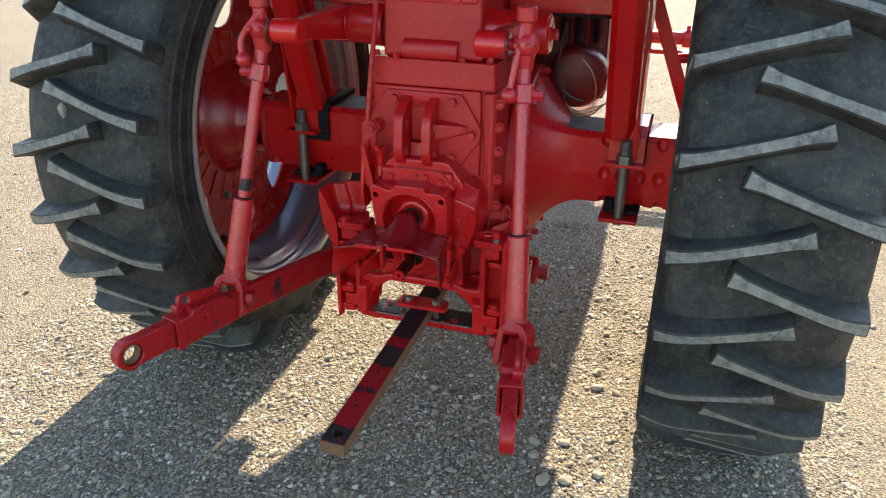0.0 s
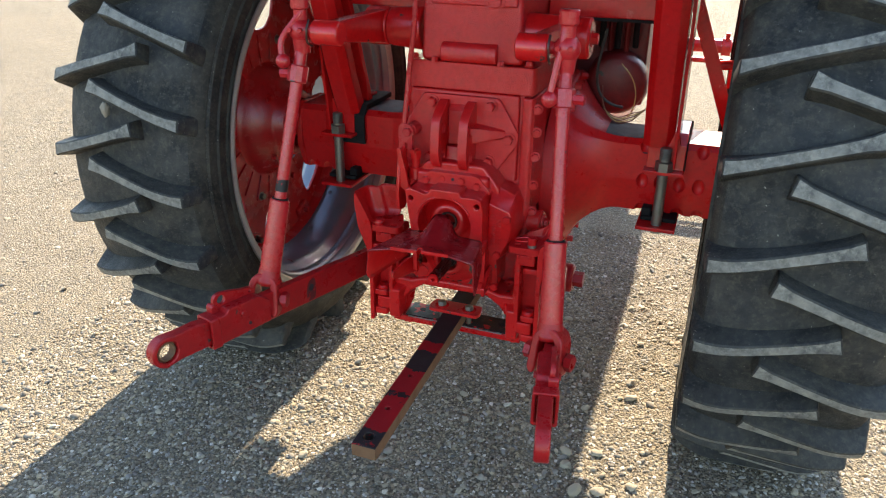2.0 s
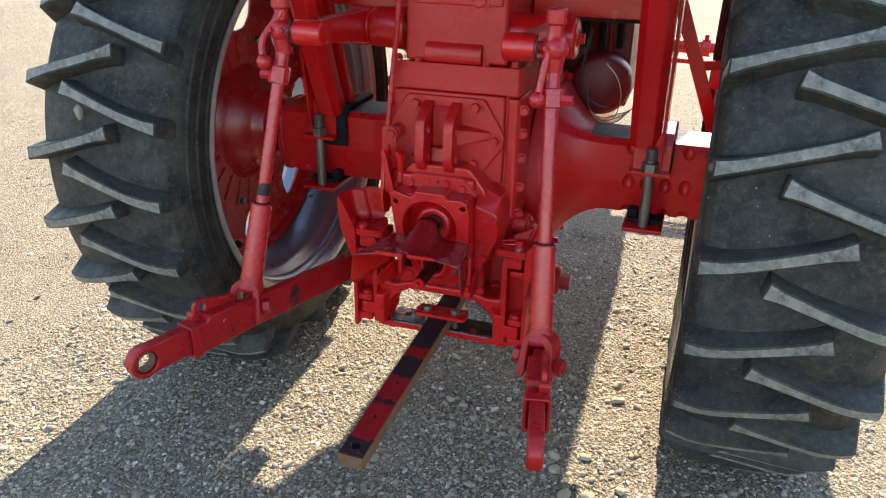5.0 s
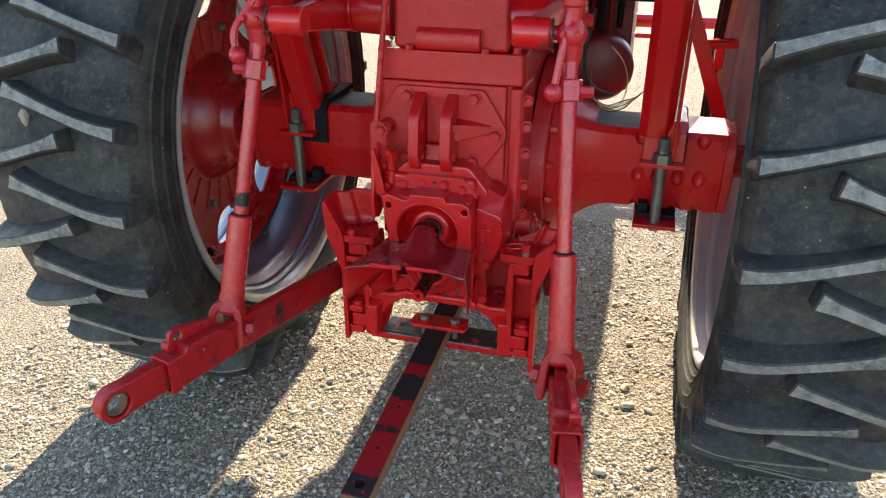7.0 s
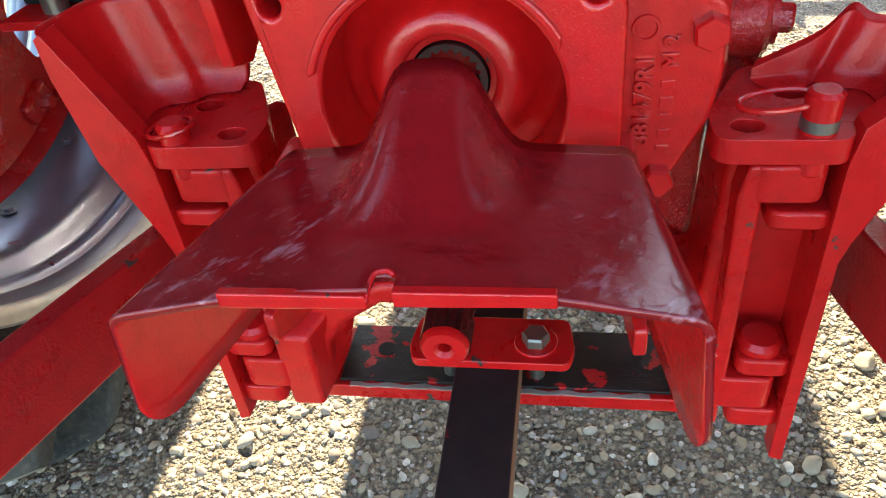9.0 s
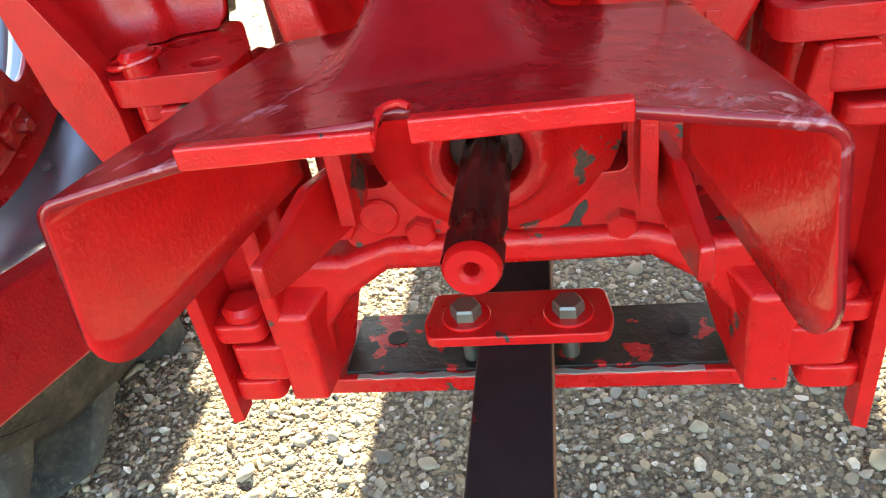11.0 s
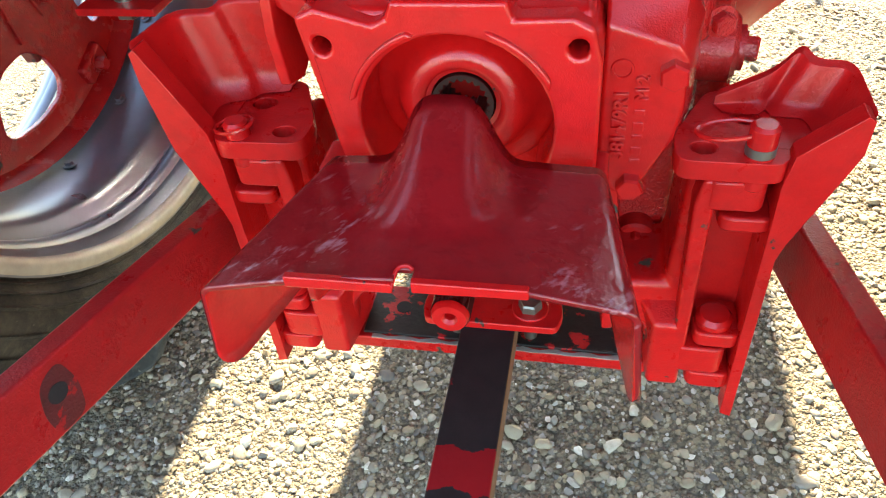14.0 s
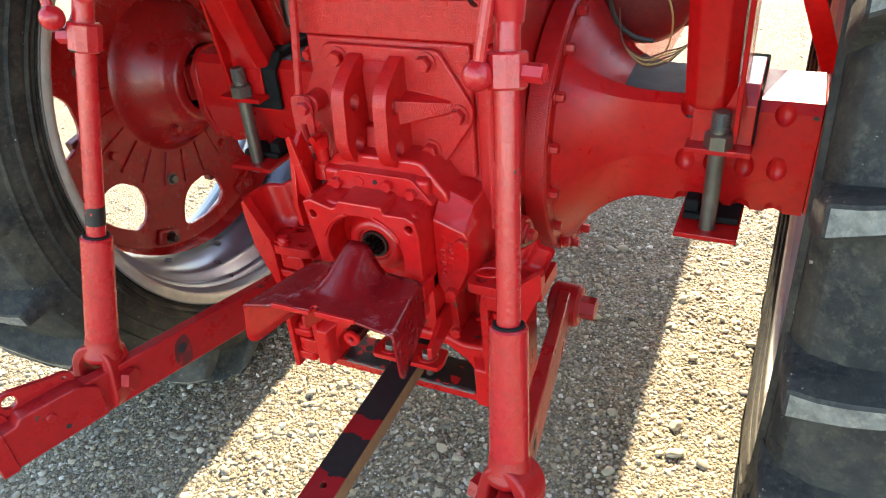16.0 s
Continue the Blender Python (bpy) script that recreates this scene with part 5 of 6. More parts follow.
# -- hinged side brackets --
def side_bracket(s, high):
    """Bracket mirrored about the tractor's middle plane; high: top of its scoop."""
    X = lambda v: HC + v * s
    # outer web: upright below, flaring out to the top of the scoop
    tip = 0.304 if s > 0 else 0.322
    web = [(0.258, tip + 0.004), (0.270, tip), (0.2695, 0.42), (0.269, 0.545), (0.274, 0.565), (0.303, 0.640), (0.312, high - 0.035), (0.312, high - 0.004), (0.306, high), (0.262, 0.660), (0.257, 0.630), (0.2575, 0.42)]
    def build(bm):
        bm_prism(bm, "y", [(X(x), z) for x, z in web], 0.130, 0.152)
        bm_prism(bm, "y", [(X(0.259), 0.345), (X(0.268), 0.345), (X(0.268), 0.645), (X(0.258), 0.645)], 0.150, 0.238)
        bm_prism(bm, "z", rounded([(X(0.169), 0.130), (X(0.258), 0.128), (X(0.264), 0.158), (X(0.296), 0.168), (X(0.301), 0.245), (X(0.200), 0.245), (X(0.167), 0.168)], 0.014), 0.633, 0.653, [ring(X(0.192), 0.150, 0.0115, 18, 0.85), ring(X(0.230), 0.199, 0.0125, 18, 0.85)])
        bm_box(bm, (min(X(0.205), X(0.262)), 0.186, 0.345), (max(X(0.205), X(0.262)), 0.222, 0.634))
    b = make("side_bracket", RED_SMOOTH, tractor, build, "red cast side bracket pinned to the hanger", 0.005)
    # cast scoop: wavy back wall turning forward into the flared web
    if s < 0:
        low = [(0.204, 0.232), (0.240, 0.228), (0.249, 0.214), (0.276, 0.206), (0.288, 0.190), (0.282, 0.133)]
        up = [(0.204, 0.233, 0), (0.262, 0.229, 0.001), (0.270, 0.216, -0.006), (0.300, 0.210, -0.004), (0.309, 0.192, -0.003), (0.3115, 0.133, 0.0)]
    else:
        low = [(0.204, 0.216), (0.242, 0.214), (0.252, 0.224), (0.258, 0.210), (0.292, 0.206), (0.298, 0.133)]
        up = [(0.204, 0.216, -0.036), (0.250, 0.222, -0.016), (0.270, 0.232, 0.003), (0.279, 0.214, -0.003), (0.310, 0.211, -0.003), (0.3115, 0.133, -0.006)]
    def smooth_path(pts):
        """Straight runs with rounded corners."""
        out = [Vector(pts[0])]
        for a, p, q in zip(pts, pts[1:], pts[2:]):
            a, p, q = Vector(a), Vector(p), Vector(q)
            i, o = p.lerp(a, 0.34), p.lerp(q, 0.34)
            out += [i * (1 - t) ** 2 + p * 2 * t * (1 - t) + o * t * t for t in (0, 0.25, 0.5, 0.75, 1)]
        return out + [Vector(pts[-1])]
    def scoop(bm):
        lo, hi = smooth_path([(x, y, 0.6545) for x, y in low]), smooth_path([(x, y, high + z) for x, y, z in up])
        mid = Vector((0.235, 0.165, 0.6545))
        rows = []
        for k in range(13):
            t = (k / 12) ** 1.5
            row = []
            for p, q in zip(lo, hi):
                r = p.lerp(q, t)
                r += (mid - p).normalized() * 0.012 * max(0.0, 1 - t / 0.20) ** 2
                row.append(bm.verts.new((X(r.x), r.y, r.z)))
            rows.append(row)
        # outer skin and rounded top
        back = [bm.verts.new((v.co.x + s * 0.004, v.co.y + 0.009, v.co.z + 0.003)) for v in rows[-1]]
        foot = [bm.verts.new((v.co.x + s * 0.010, v.co.y + 0.018, v.co.z)) for v in rows[0]]
        rows += [back, foot]
        for p, q in zip(rows, rows[1:]):
            for a in range(len(p) - 1):
                bm.faces.new((p[a], p[a + 1], q[a + 1], q[a]))
        for e in (0, -1):
            bm.faces.new([r[e] for r in rows])
    make("scoop", RED_SMOOTH, b, scoop, "smooth cast scoop of the bracket", 0.003, 55)
    make("scoop_floor", RED_SMOOTH, b, lambda bm: bm_prism(bm, "z", [(X(0.252), 0.152), (X(0.306), 0.152), (X(0.306), 0.243), (X(0.252), 0.243)], 0.626, 0.6535))
    for z0, z1 in ((0.572, 0.589), (0.413, 0.433), (0.346, 0.370)):
        make("knuckle", RED_SMOOTH, b, lambda bm: bm_prism(bm, "z", rounded([(X(0.214), 0.134), (X(0.260), 0.134), (X(0.260), 0.19), (X(0.214), 0.19)], 0.012), z0, z1), bevel=0.004)
    px = X(0.236)
    top = 0.684 if s > 0 else 0.669
    pin = make("pin", RED_SHEET, b, lambda bm: bm_cyl(bm, (px, 0.142, 0.62), (px, 0.142, top), 0.0122, edge=0.003, n=24), "round locking pin with pull ring")
    if s > 0:
        make("pin_collar", STEEL, pin, lambda bm: bm_cyl(bm, (px, 0.142, 0.6555), (px, 0.142, 0.664), 0.0126, n=24))
    ring_pts = [((px - 0.026 + 0.026 * math.cos(a)) if s > 0 else (px - 0.004 + 0.019 * math.cos(a)), (0.150 if s > 0 else 0.146) + 0.015 * math.sin(a), (0.672 if s > 0 else 0.661) + 0.003 * math.cos(a)) for a in (2 * math.pi * i / 16 for i in range(17))]
    make("pull_ring", RED_SHEET, pin, lambda bm: bm_tube(bm, ring_pts, 0.0022, 8))
    make("hinge_pin", RED_SHEET, b, lambda bm: bm_lathe(bm, (X(0.234), 0.156, 0.433), (0, 0, 1), [(0, 0.019), (0.006, 0.019), (0.011, 0.015), (0.013, 0.0)], 24))


side_bracket(1, 0.700)
side_bracket(-1, 0.746)


# -- drawbar --
def drawbar_mesh(bm):
    bm_prism(bm, "z", [(-0.034, -0.455), (0.031, -0.455), (0.033, 0.95), (-0.032, 0.95)], -0.0185, 0.0185, [ring(-0.004, -0.418, 0.0135, 18), ring(-0.004, -0.305, 0.007, 12), ring(-0.002, -0.158, 0.007, 12)])


drawbar = make("drawbar", BAR_WORN, tractor, drawbar_mesh, "worn black and red swinging drawbar with pin holes", 0.0025)
DRAW = Matrix.Translation((0.0, 0.196, 0.353)) @ Matrix.Rotation(radians(2.6), 4, "X") @ Matrix.Translation((0, -0.196, 0))
drawbar.matrix_local = DRAW
drawbar.data.materials.append(RUST)
for f in drawbar.data.polygons:
    if f.normal.x > 0.9:
        f.material_index = 1
e = make("cut_end", RUST, drawbar, lambda bm: bm_box(bm, (-0.033, -0.4562, -0.0175), (0.030, -0.455, 0.0165)), "rusty cut end")


# -- hitch lift links and lower links --
def hitch(s):
    X = lambda v: v * s
    k = 0.0 if s > 0 else 0.012
    top, mid = Vector((X(0.338), -0.045, 1.205)), Vector((X(0.366 + k), -0.146, 0.815))
    d = (mid - top).normalized()
    fork = top + d * ((0.545 - top.z) / d.z)
    link = make("lift_link", RED_FADED, tractor, lambda bm: (bm_cyl(bm, top + d * 0.02, mid + d * 0.03, 0.0162, n=28), bm_cyl(bm, mid, fork - d * 0.07, 0.0265, 0.0285, 28, 0.003)), "pinkish-red telescoping hitch lift link")
    make("seal_ring", PAD, link, lambda bm: bm_cyl(bm, mid - d * 0.003, mid + d * 0.002, 0.0215, n=28))
    make("worn_band", BLACK_WORN, link, lambda bm: bm_cyl(bm, mid - d * 0.055, mid - d * 0.022, 0.0164, n=28)) if s < 0 else None
    # crank collar, knob and top yoke
    col = top + d * 0.075
    make("collar", RED_FADED, link, lambda bm: (bm_cyl(bm, col - d * 0.022, col + d * 0.022, 0.026, n=10, edge=0.003), bm_cyl(bm, col, col + Vector((s * 0.048, -0.004, 0)), 0.012, n=6)))
    knob = col + Vector((-X(0.028), -0.024, 0.0)) if s > 0 else col + Vector((-0.025, -0.025, 0.035))
    make("crank", RED_FADED, link, lambda bm: (bm_lathe(bm, knob - Vector((0, 0, 0.019)), (0, 0, 1), [(0.019 - 0.019 * math.cos(t), 0.019 * math.sin(t)) for t in (math.pi * i / 10 for i in range(11))], 20), bm_tube(bm, [knob, knob + Vector((X(0.006), 0.01, 0.05)), top + Vector((X(-0.004), -0.01, 0.075)), top + Vector((0, 0, 0.098))], 0.008)))
    ball = top + Vector((0, 0, 0.034))
    yoke = make("yoke", RED_FADED, link, lambda bm: (bm_lathe(bm, ball - Vector((0, 0, 0.031)), (0, 0, 1), [(0.031 - 0.031 * math.cos(t), 0.031 * math.sin(t)) for t in (math.pi * i / 12 for i in range(13))], 28), bm_cyl(bm, ball + Vector((0, 0, 0.02)), ball + Vector((0, 0, 0.052)), 0.017, n=20, edge=0.002), bm_cyl(bm, ball + Vector((0, 0, 0.052)), ball + Vector((0, 0, 0.085)), 0.023, n=20, edge=0.003), bm_cyl(bm, ball - Vector((0, 0, 0.055)), ball - Vector((0, 0, 0.02)), 0.020, 0.024, 20), bm_cyl(bm, ball - Vector((X(0.05), 0, 0)), ball, 0.014, n=18)), "ball-ended top of the lift link")
    for dx in (-0.014, 0.014):
        bolt(yoke, ball + Vector((dx, -0.028, 0.004)), (dx * 8, -1, 0), 0.0065, 0.008, RED_FADED, 0)
    # rockshaft arm
    boss = Vector((X(0.255), 0.33, 1.205))
    endp = top + Vector((-X(0.075), 0.0, 0.032))
    arm = make("lift_arm", RED_CHIP, tractor, lambda bm: (bm_cyl(bm, boss - Vector((X(0.11), 0, 0)), boss + Vector((X(0.0), 0, 0)), 0.062, 0.055, 32, 0.004), bm_cyl(bm, boss - Vector((X(0.0), 0, 0)), boss + Vector((X(0.075), 0, 0)), 0.055, n=32, edge=0.006), bm_taper(bm, boss + Vector((X(0.03), 0, 0)), endp + Vector((0, 0.012, 0)), 0.044, 0.096, 0.036, 0.050), bm_cyl(bm, endp - Vector((X(0.04), 0, 0)), endp + Vector((X(0.038), 0, 0)), 0.031, n=28, edge=0.004)), "red cast rockshaft lift arm", 0.003)
    bolt(arm, boss + Vector((X(0.075), 0, 0)), (s, 0, 0), 0.016, 0.016)
    make("lock_wire", DARK_STEEL, arm, lambda bm: bm_tube(bm, [endp + Vector((X(0.04), -0.02, 0.032)), endp + Vector((X(0.04), -0.034, 0.01)), endp + Vector((X(0.042), -0.03, -0.02)), endp + Vector((X(0.04), -0.01, -0.033))], 0.003, 6))
    # forked foot of the link
    base = fork
    def fork_mesh(bm):
        bm_lathe(bm, base - d * 0.085, d, [(0, 0.029), (0.02, 0.031), (0.035, 0.036), (0.045, 0.03), (0.045, 0)], 24)
        out = [(0.040 * math.cos(a), 0.034 + 0.042 * math.sin(a)) for a in (math.pi * q / 12 for q in range(13))] + [(-0.043, -0.03), (-0.036, -0.046), (-0.024, -0.046), (-0.0205, -0.03)] + [(-0.0205 * math.cos(a), 0.030 + 0.024 * math.sin(a)) for a in (math.pi * q / 10 for q in range(11))] + [(0.0205, -0.03), (0.024, -0.046), (0.036, -0.046), (0.043, -0.03)]
        tmp = bmesh.new()
        bm_prism(tmp, "y", out, -0.03, 0.03)
        turn = Matrix.Rotation(radians(-X(14.0)), 4, "Z")
        tmp.transform(Matrix.Translation(base) @ turn @ Matrix.Rotation(radians(-14), 4, "X"))
        join(bm, tmp)
    foot = make("link_fork", RED_LINK, link, fork_mesh, "red forged fork with cross pin", 0.006)
    side_w = Vector((math.cos(radians(14.0)), -s * math.sin(radians(14.0)), 0))
    make("cross_pin", RED_LINK, link, lambda bm: (bm_cyl(bm, base - side_w * 0.05, base + side_w * 0.05, 0.012, n=18), bm_cyl(bm, base - side_w * 0.062, base - side_w * 0.046, 0.021, n=6), bm_cyl(bm, base + side_w * 0.046, base + side_w * 0.062, 0.021, n=6)))
    # lower link: flat bar, telescoping sleeve, eye end
    f = Vector((0.300, 0.36, 0.470)) if s > 0 else Vector((-0.262, 0.36, 0.478))
    g = Vector((0.388, -0.235, 0.545)) if s > 0 else Vector((-0.384, -0.235, 0.540))
    eye = Vector((0.448, -0.545, 0.556)) if s > 0 else Vector((-0.474, -0.545, 0.556))
    bar = make("lower_link", RED_LINK, tractor, lambda bm: bm_bar(bm, f, g + (g - f).normalized() * 0.06, 0.026, 0.082), "dark red flat lower hitch link", 0.004)
    dd, ss, uu = frame_of(g - f)
    for q in (-1, 1):
        at = f + dd * 0.455 + ss * q * 0.0125 + uu * 0.004
        make("link_hole", HOLE, bar, lambda bm: bm_cyl(bm, at, at + ss * q * 0.0012, 0.0105, n=16))
        make("scuffed_patch", LINK_SCUFF, bar, lambda bm: bm_prism(bm, "x", rounded([(-0.018, -0.036), (0.014, -0.037), (0.020, -0.01), (0.014, 0.024), (-0.012, 0.034), (-0.022, 0.0)], 0.012), -0.0003, 0.0003)).matrix_local = Matrix.Translation(f + dd * 0.455 + ss * q * 0.0131) @ Matrix((ss, dd, uu)).transposed().to_4x4()
    make("link_ball", RED_LINK, bar, lambda bm: (bm_cyl(bm, f - Vector((X(0.03), 0, 0)), f + Vector((X(0.035), 0, 0)), 0.045, n=28, edge=0.006), bm_cyl(bm, f + Vector((X(0.035), 0, 0)), f + Vector((X(0.065), 0, 0)), 0.024, n=6)))
    e0 = g + (eye - g).normalized() * 0.02
    ed = (eye - g).normalized()
    # local frame of the sleeve: x across, y along, z up
    sd = frame_of(ed)[1]
    local = Matrix(((sd.x, ed.x, 0, e0.x), (sd.y, ed.y, 0, e0.y), (sd.z, ed.z, 1, e0.z), (0, 0, 0, 1)))
    def placed(build):
        def run(bm):
            tmp = bmesh.new()
            build(tmp)
            tmp.transform(local)
            join(bm, tmp)
        return run
    out = 1.0 if sd.x * s > 0 else -1.0
    sleeve = make("link_sleeve", RED_LINK, bar, placed(lambda bm: bm_prism(bm, "x", rounded([(-0.005, -0.034), (0.165, -0.039), (0.165, 0.039), (0.135, 0.041), (0.128, 0.052), (0.03, 0.052), (-0.005, 0.030)], 0.006), -0.025, 0.025)), "red telescoping sleeve", 0.004)
    make("sleeve_mouth", RED_LINK, sleeve, placed(lambda bm: bm_prism(bm, "y", rounded([(-0.029, -0.043), (0.029, -0.043), (0.029, 0.043), (-0.029, 0.043)], 0.008), 0.158, 0.186, [rounded([(-0.021, -0.036), (0.021, -0.036), (0.021, 0.036), (-0.021, 0.036)], 0.006)])), bevel=0.003)
    lever = rounded([(0.02, 0.045), (0.145, 0.045), (0.150, 0.066), (0.143, 0.084), (0.122, 0.088), (0.05, 0.072), (0.028, 0.070), (0.018, 0.06)], 0.012)
    make("latch_lever", RED_LINK, sleeve, placed(lambda bm: bm_prism(bm, "x", lever, out * 0.006, out * 0.017, [ring(0.124, 0.068, 0.0125, 20), ring(0.034, 0.060, 0.004, 10)])), bevel=0.002)
    make("latch_cap", RED_LINK, sleeve, placed(lambda bm: bm_prism(bm, "x", rounded([(0.135, 0.030), (0.158, 0.030), (0.158, 0.058), (0.150, 0.064), (0.140, 0.056)], 0.005), out * 0.002, out * 0.026)), bevel=0.002)
    make("sleeve_pin", RED_LINK, sleeve, placed(lambda bm: bm_cyl(bm, (-0.031, 0.085, 0.024), (0.031, 0.085, 0.024), 0.009, n=14, edge=0.002)), bevel=0.0)
    make("sleeve_hole", HOLE, sleeve, placed(lambda bm: bm_cyl(bm, (-0.0258, 0.066, -0.012), (0.0258, 0.066, -0.012), 0.005, n=12)))
    # eye end: flat bar with ball
    def end_mesh(bm):
        tmp = bmesh.new()
        L = (eye - e0).length - 0.15
        pts = [(0, -0.033), (L - 0.10, -0.034), (L - 0.03, -0.034)] + [(L + 0.041 * math.cos(a), 0.041 * math.sin(a)) for a in (math.radians(q) for q in range(-80, 81, 16))] + [(L - 0.035, 0.038), (L - 0.09, 0.040), (0.03, 0.036), (0, 0.034)]
        bm_prism(tmp, "x", pts, -0.016, 0.016, [ring(L, 0, 0.028, 22)])
        m = Matrix((( sd.x, ed.x, 0, 0), (sd.y, ed.y, 0, 0), (sd.z, ed.z, 1, 0), (0, 0, 0, 1)))
        tmp.transform(Matrix.Translation(e0 + ed * 0.15) @ m)
        join(bm, tmp)
    end = make("link_end", RED_LINK, bar, end_mesh, "red link end with ball eye", 0.005)
    make("ball_eye", RUST, end, lambda bm: bm_lathe(bm, eye - sd * 0.019, sd, [(0.008, 0.0205), (0.008, 0.0225), (0.012, 0.0265), (0.019, 0.0285), (0.026, 0.0265), (0.030, 0.0225), (0.030, 0.0205), (0.008, 0.0205)], 28), "rusty swivel ball")


hitch(1)
hitch(-1)

# -- things above and ahead of the axle --
cross = make("platform_beam", RED_SHEET, tractor, lambda bm: bm_box(bm, (0.165, 0.52, 1.235), (0.52, 0.60, 1.42)), "red cross beam under the platform", 0.004)
make("platform_beam", RED_SHEET, tractor, lambda bm: bm_box(bm, (-0.52, 0.52, 1.235), (-0.135, 0.60, 1.42)), "red cross beam under the platform", 0.004)
make("shadow_strip", PAD, cross, lambda bm: bm_box(bm, (0.165, 0.525, 1.226), (0.50, 0.60, 1.234)))
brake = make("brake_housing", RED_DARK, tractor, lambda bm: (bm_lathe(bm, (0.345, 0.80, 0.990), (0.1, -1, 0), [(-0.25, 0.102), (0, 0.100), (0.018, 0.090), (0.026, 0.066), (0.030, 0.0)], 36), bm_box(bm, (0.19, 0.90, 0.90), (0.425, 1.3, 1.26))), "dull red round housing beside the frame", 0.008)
for i in range(6):
    x = 0.25 + 0.027 * i
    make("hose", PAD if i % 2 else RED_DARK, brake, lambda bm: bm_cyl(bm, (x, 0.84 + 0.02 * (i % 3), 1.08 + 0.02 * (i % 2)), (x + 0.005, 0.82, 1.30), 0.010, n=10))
wires = make("wire_bundle", WIRE_BLACK, tractor, lambda bm: bm_tube(bm, [(0.335, 0.56, 1.20), (0.315, 0.57, 1.08), (0.325, 0.58, 1.01), (0.36, 0.585, 0.975), (0.40, 0.59, 0.965)], 0.0045), "loose hanging wires, black, brown and tan")
for i, (m, dx) in enumerate(((WIRE_YELLOW, 0.0), (WIRE_RED, 0.006), (WIRE_YELLOW, 0.012), (WIRE_RED, -0.005), (WIRE_RED, 0.018))):
    make("wire", m, wires, lambda bm: bm_tube(bm, [(0.335, 0.575, 1.03), (0.345, 0.575, 0.965), (0.385, 0.572, 0.925 + dx * 0.7), (0.430, 0.572, 0.935 + dx), (0.455 + dx * 0.3, 0.572, 0.955 + dx * 0.5), (0.485, 0.575, 0.985)], 0.0017, 6))
make("wire", WIRE_YELLOW, wires, lambda bm: bm_tube(bm, [(0.395, 0.574, 0.925), (0.428, 0.572, 0.955), (0.436, 0.572, 1.01), (0.420, 0.574, 1.06), (0.385, 0.575, 1.10)], 0.0018, 6))
make("wire", WIRE_BLACK, wires, lambda bm: bm_tube(bm, [(-0.20, 0.50, 1.18), (-0.23, 0.50, 1.14), (-0.26, 0.50, 1.16), (-0.30, 0.50, 1.22), (-0.22, 0.5, 1.10)], 0.005, 6))

# front axle, brace and perforated step seen past the right wheel
front_axle = make("front_axle", RED_CHIP, tractor, lambda bm: (bm_cyl(bm, (-1.0, 3.13, 0.77), (0.67, 3.13, 0.77), 0.040, n=20), bm_cyl(bm, (0.66, 3.13, 0.77), (1.05, 3.13, 0.77), 0.033, n=20)), "red telescoping front axle tube", 0.003)
make("axle_clamp", RED_CHIP, front_axle, lambda bm: (bm_cyl(bm, (0.645, 3.13, 0.77), (0.70, 3.13, 0.77), 0.054, n=20, edge=0.004), bm_box(bm, (0.66, 3.09, 0.80), (0.685, 3.17, 0.85))), bevel=0.003)
make("tie_rod", RED_CHIP, front_axle, lambda bm: bm_cyl(bm, (0.10, 3.12, 0.685), (1.0, 3.12, 0.685), 0.016, n=14))
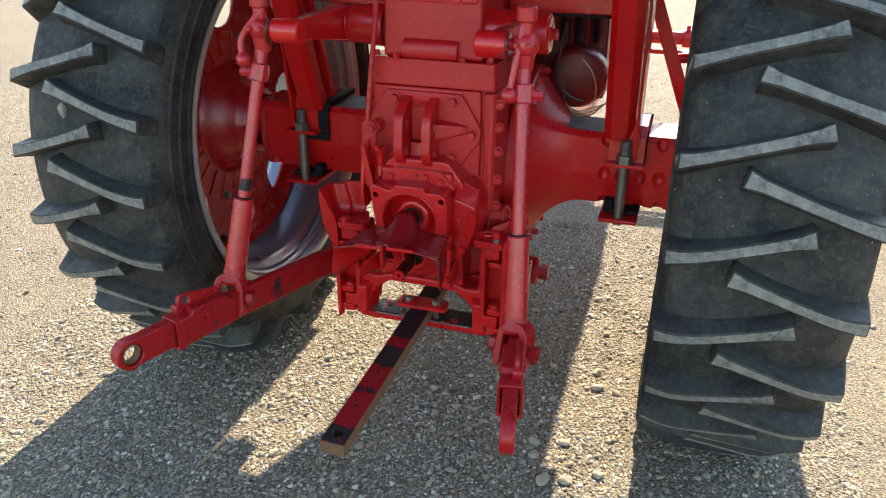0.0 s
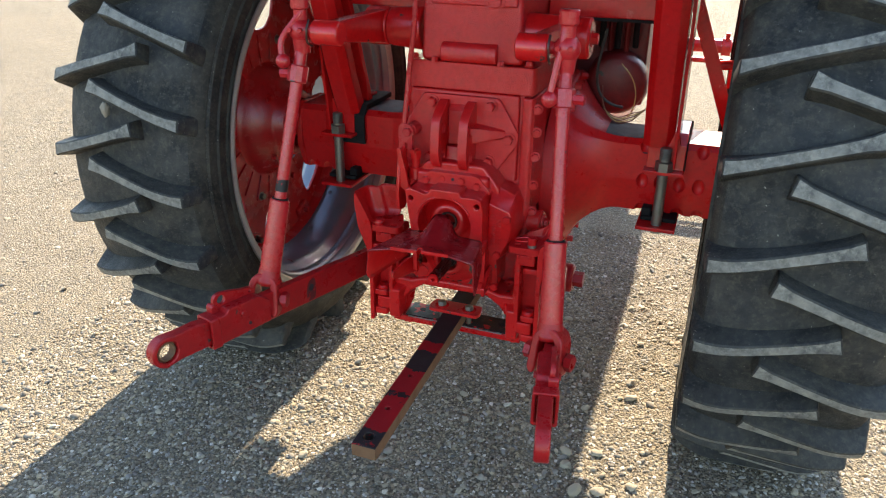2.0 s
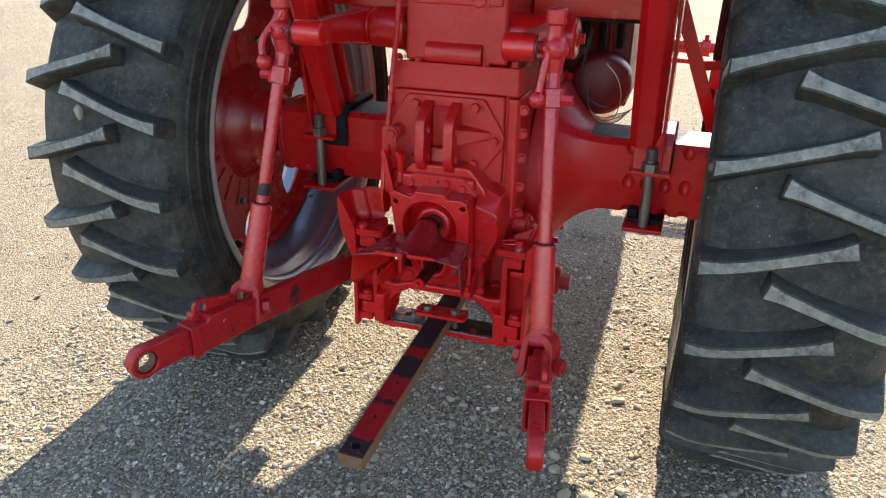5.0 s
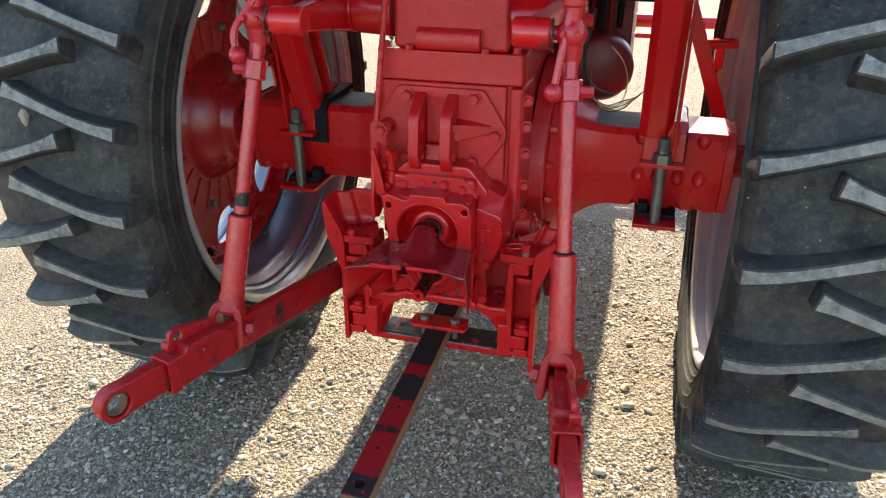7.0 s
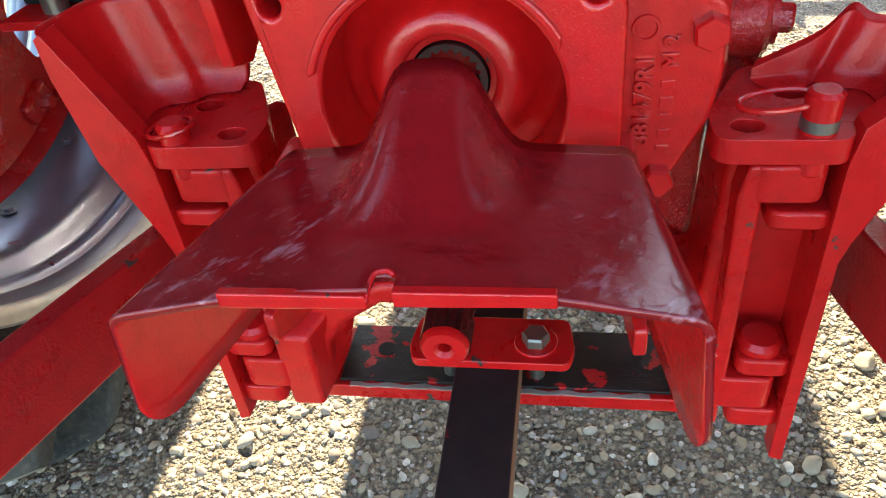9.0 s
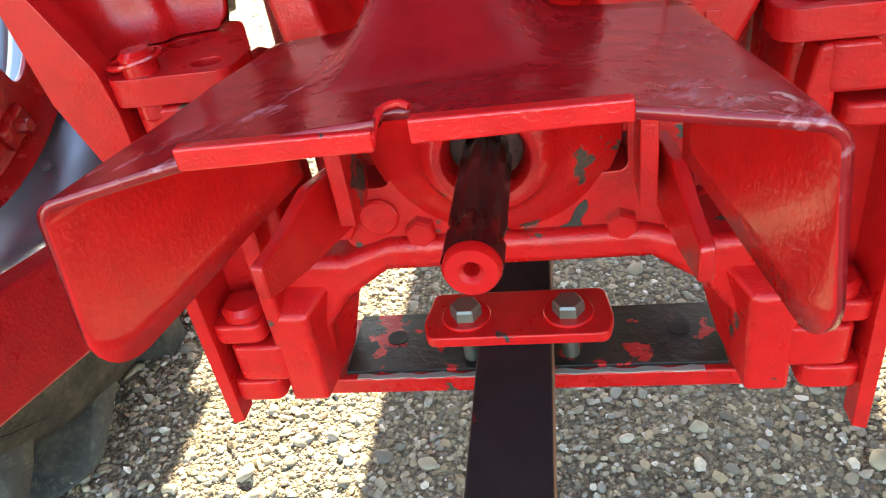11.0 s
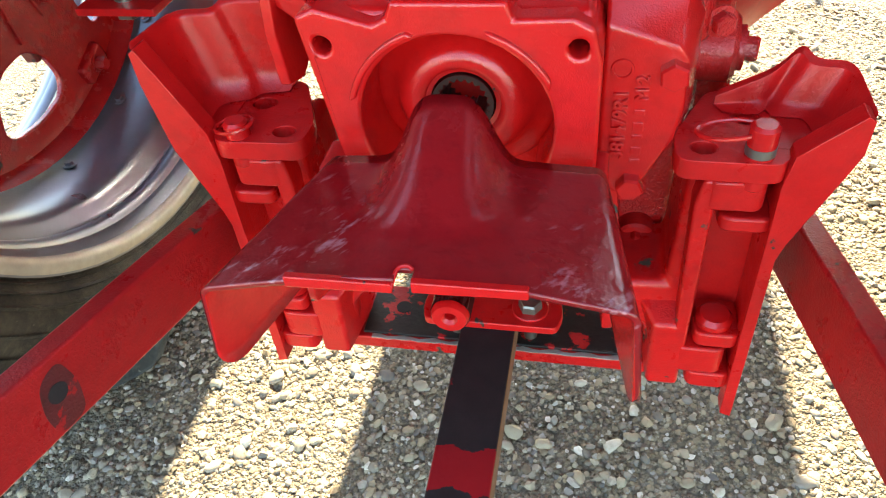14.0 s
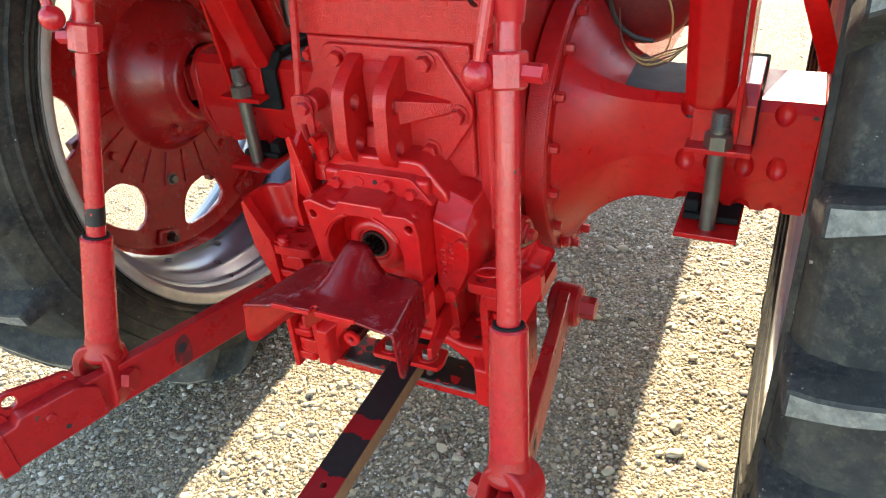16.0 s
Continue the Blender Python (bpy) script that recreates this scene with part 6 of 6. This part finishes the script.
step = make("step_plate", PLATE_PALE, tractor, lambda bm: bm_prism(bm, "z", [(0.735, 1.27), (0.95, 1.27), (0.95, 1.52), (0.655, 1.52)], 0.972, 0.979, [ring(0.752 + 0.034 * i - 0.016 * j, 1.300 + 0.042 * j, 0.010, 10) for i in range(5) for j in range(5)]), "pale perforated steel step")
brace = make("platform_brace", RED_SHEET, tractor, lambda bm: bm_bar(bm, (0.535, 1.0, 1.30), (0.790, 1.0, 0.66), 0.012, 0.046), "red flat platform brace", 0.002)
make("cross_tie", RED_SHEET, brace, lambda bm: bm_cyl(bm, (0.645, 1.02, 1.035), (0.86, 1.20, 1.02), 0.017, n=14), bevel=0.002)
make("cross_lug", RED_SHEET, brace, lambda bm: bm_box(bm, (0.692, 1.08, 0.945), (0.722, 1.11, 1.03)), bevel=0.004)
bolt(brace, (0.57, 0.992, 1.225), (0, -1, 0), 0.014, 0.012, RED_SHEET)

# engine, hood and tank ahead of the seat
hood = make("hood", RED_SHEET, tractor, lambda bm: (bm_prism(bm, "y", rounded([(-0.33, 1.02), (0.33, 1.02), (0.33, 1.62), (0.27, 1.72), (-0.27, 1.72), (-0.33, 1.62)], 0.05), 1.5, 3.6), bm_box(bm, (-0.24, 1.25, 0.48), (0.24, 3.5, 1.03))), "red engine hood and frame ahead of the platform", 0.01)
# out of view; left edge cut so its shadow curves across the gravel
make("platform", RED_WHEEL, tractor, lambda bm: bm_prism(bm, "z", rounded([(-0.55, 0.76), (0.33, 0.76), (0.33, 1.75), (-0.36, 1.75), (-0.40, 1.64), (-0.47, 1.39), (-0.55, 1.10)], 0.06), 1.24, 1.27), "unseen red floor platform, outlined to fit a ground shadow", 0.004)
# unseen post and arm added for the narrow shadow left of the drawbar
shadow_post = make("shadow_post", RED_WHEEL, tractor, lambda bm: (bm_prism(bm, "y", [(-0.735, 1.19), (-0.625, 1.19), (-0.64, 1.50), (-0.66, 1.54), (-0.66, 1.86), (-0.70, 1.86), (-0.70, 1.54), (-0.72, 1.50)], 2.19, 2.22), bm_box(bm, (-0.70, 2.19, 1.84), (-0.30, 2.22, 1.87)), bm_box(bm, (-0.33, 2.19, 1.70), (-0.30, 2.22, 1.85))), "unseen red post added to cast a shadow on the gravel", 0.004)
# unseen slab added overhead to block sun and sky; black to cut bounce
shade_slab = make("overhead_shade_slab", PAD, tractor, lambda bm: bm_box(bm, (-0.64, -0.34, 1.66), (0.55, 1.80, 1.70)), "unseen dark slab added overhead to shade the hitch", 0.01)
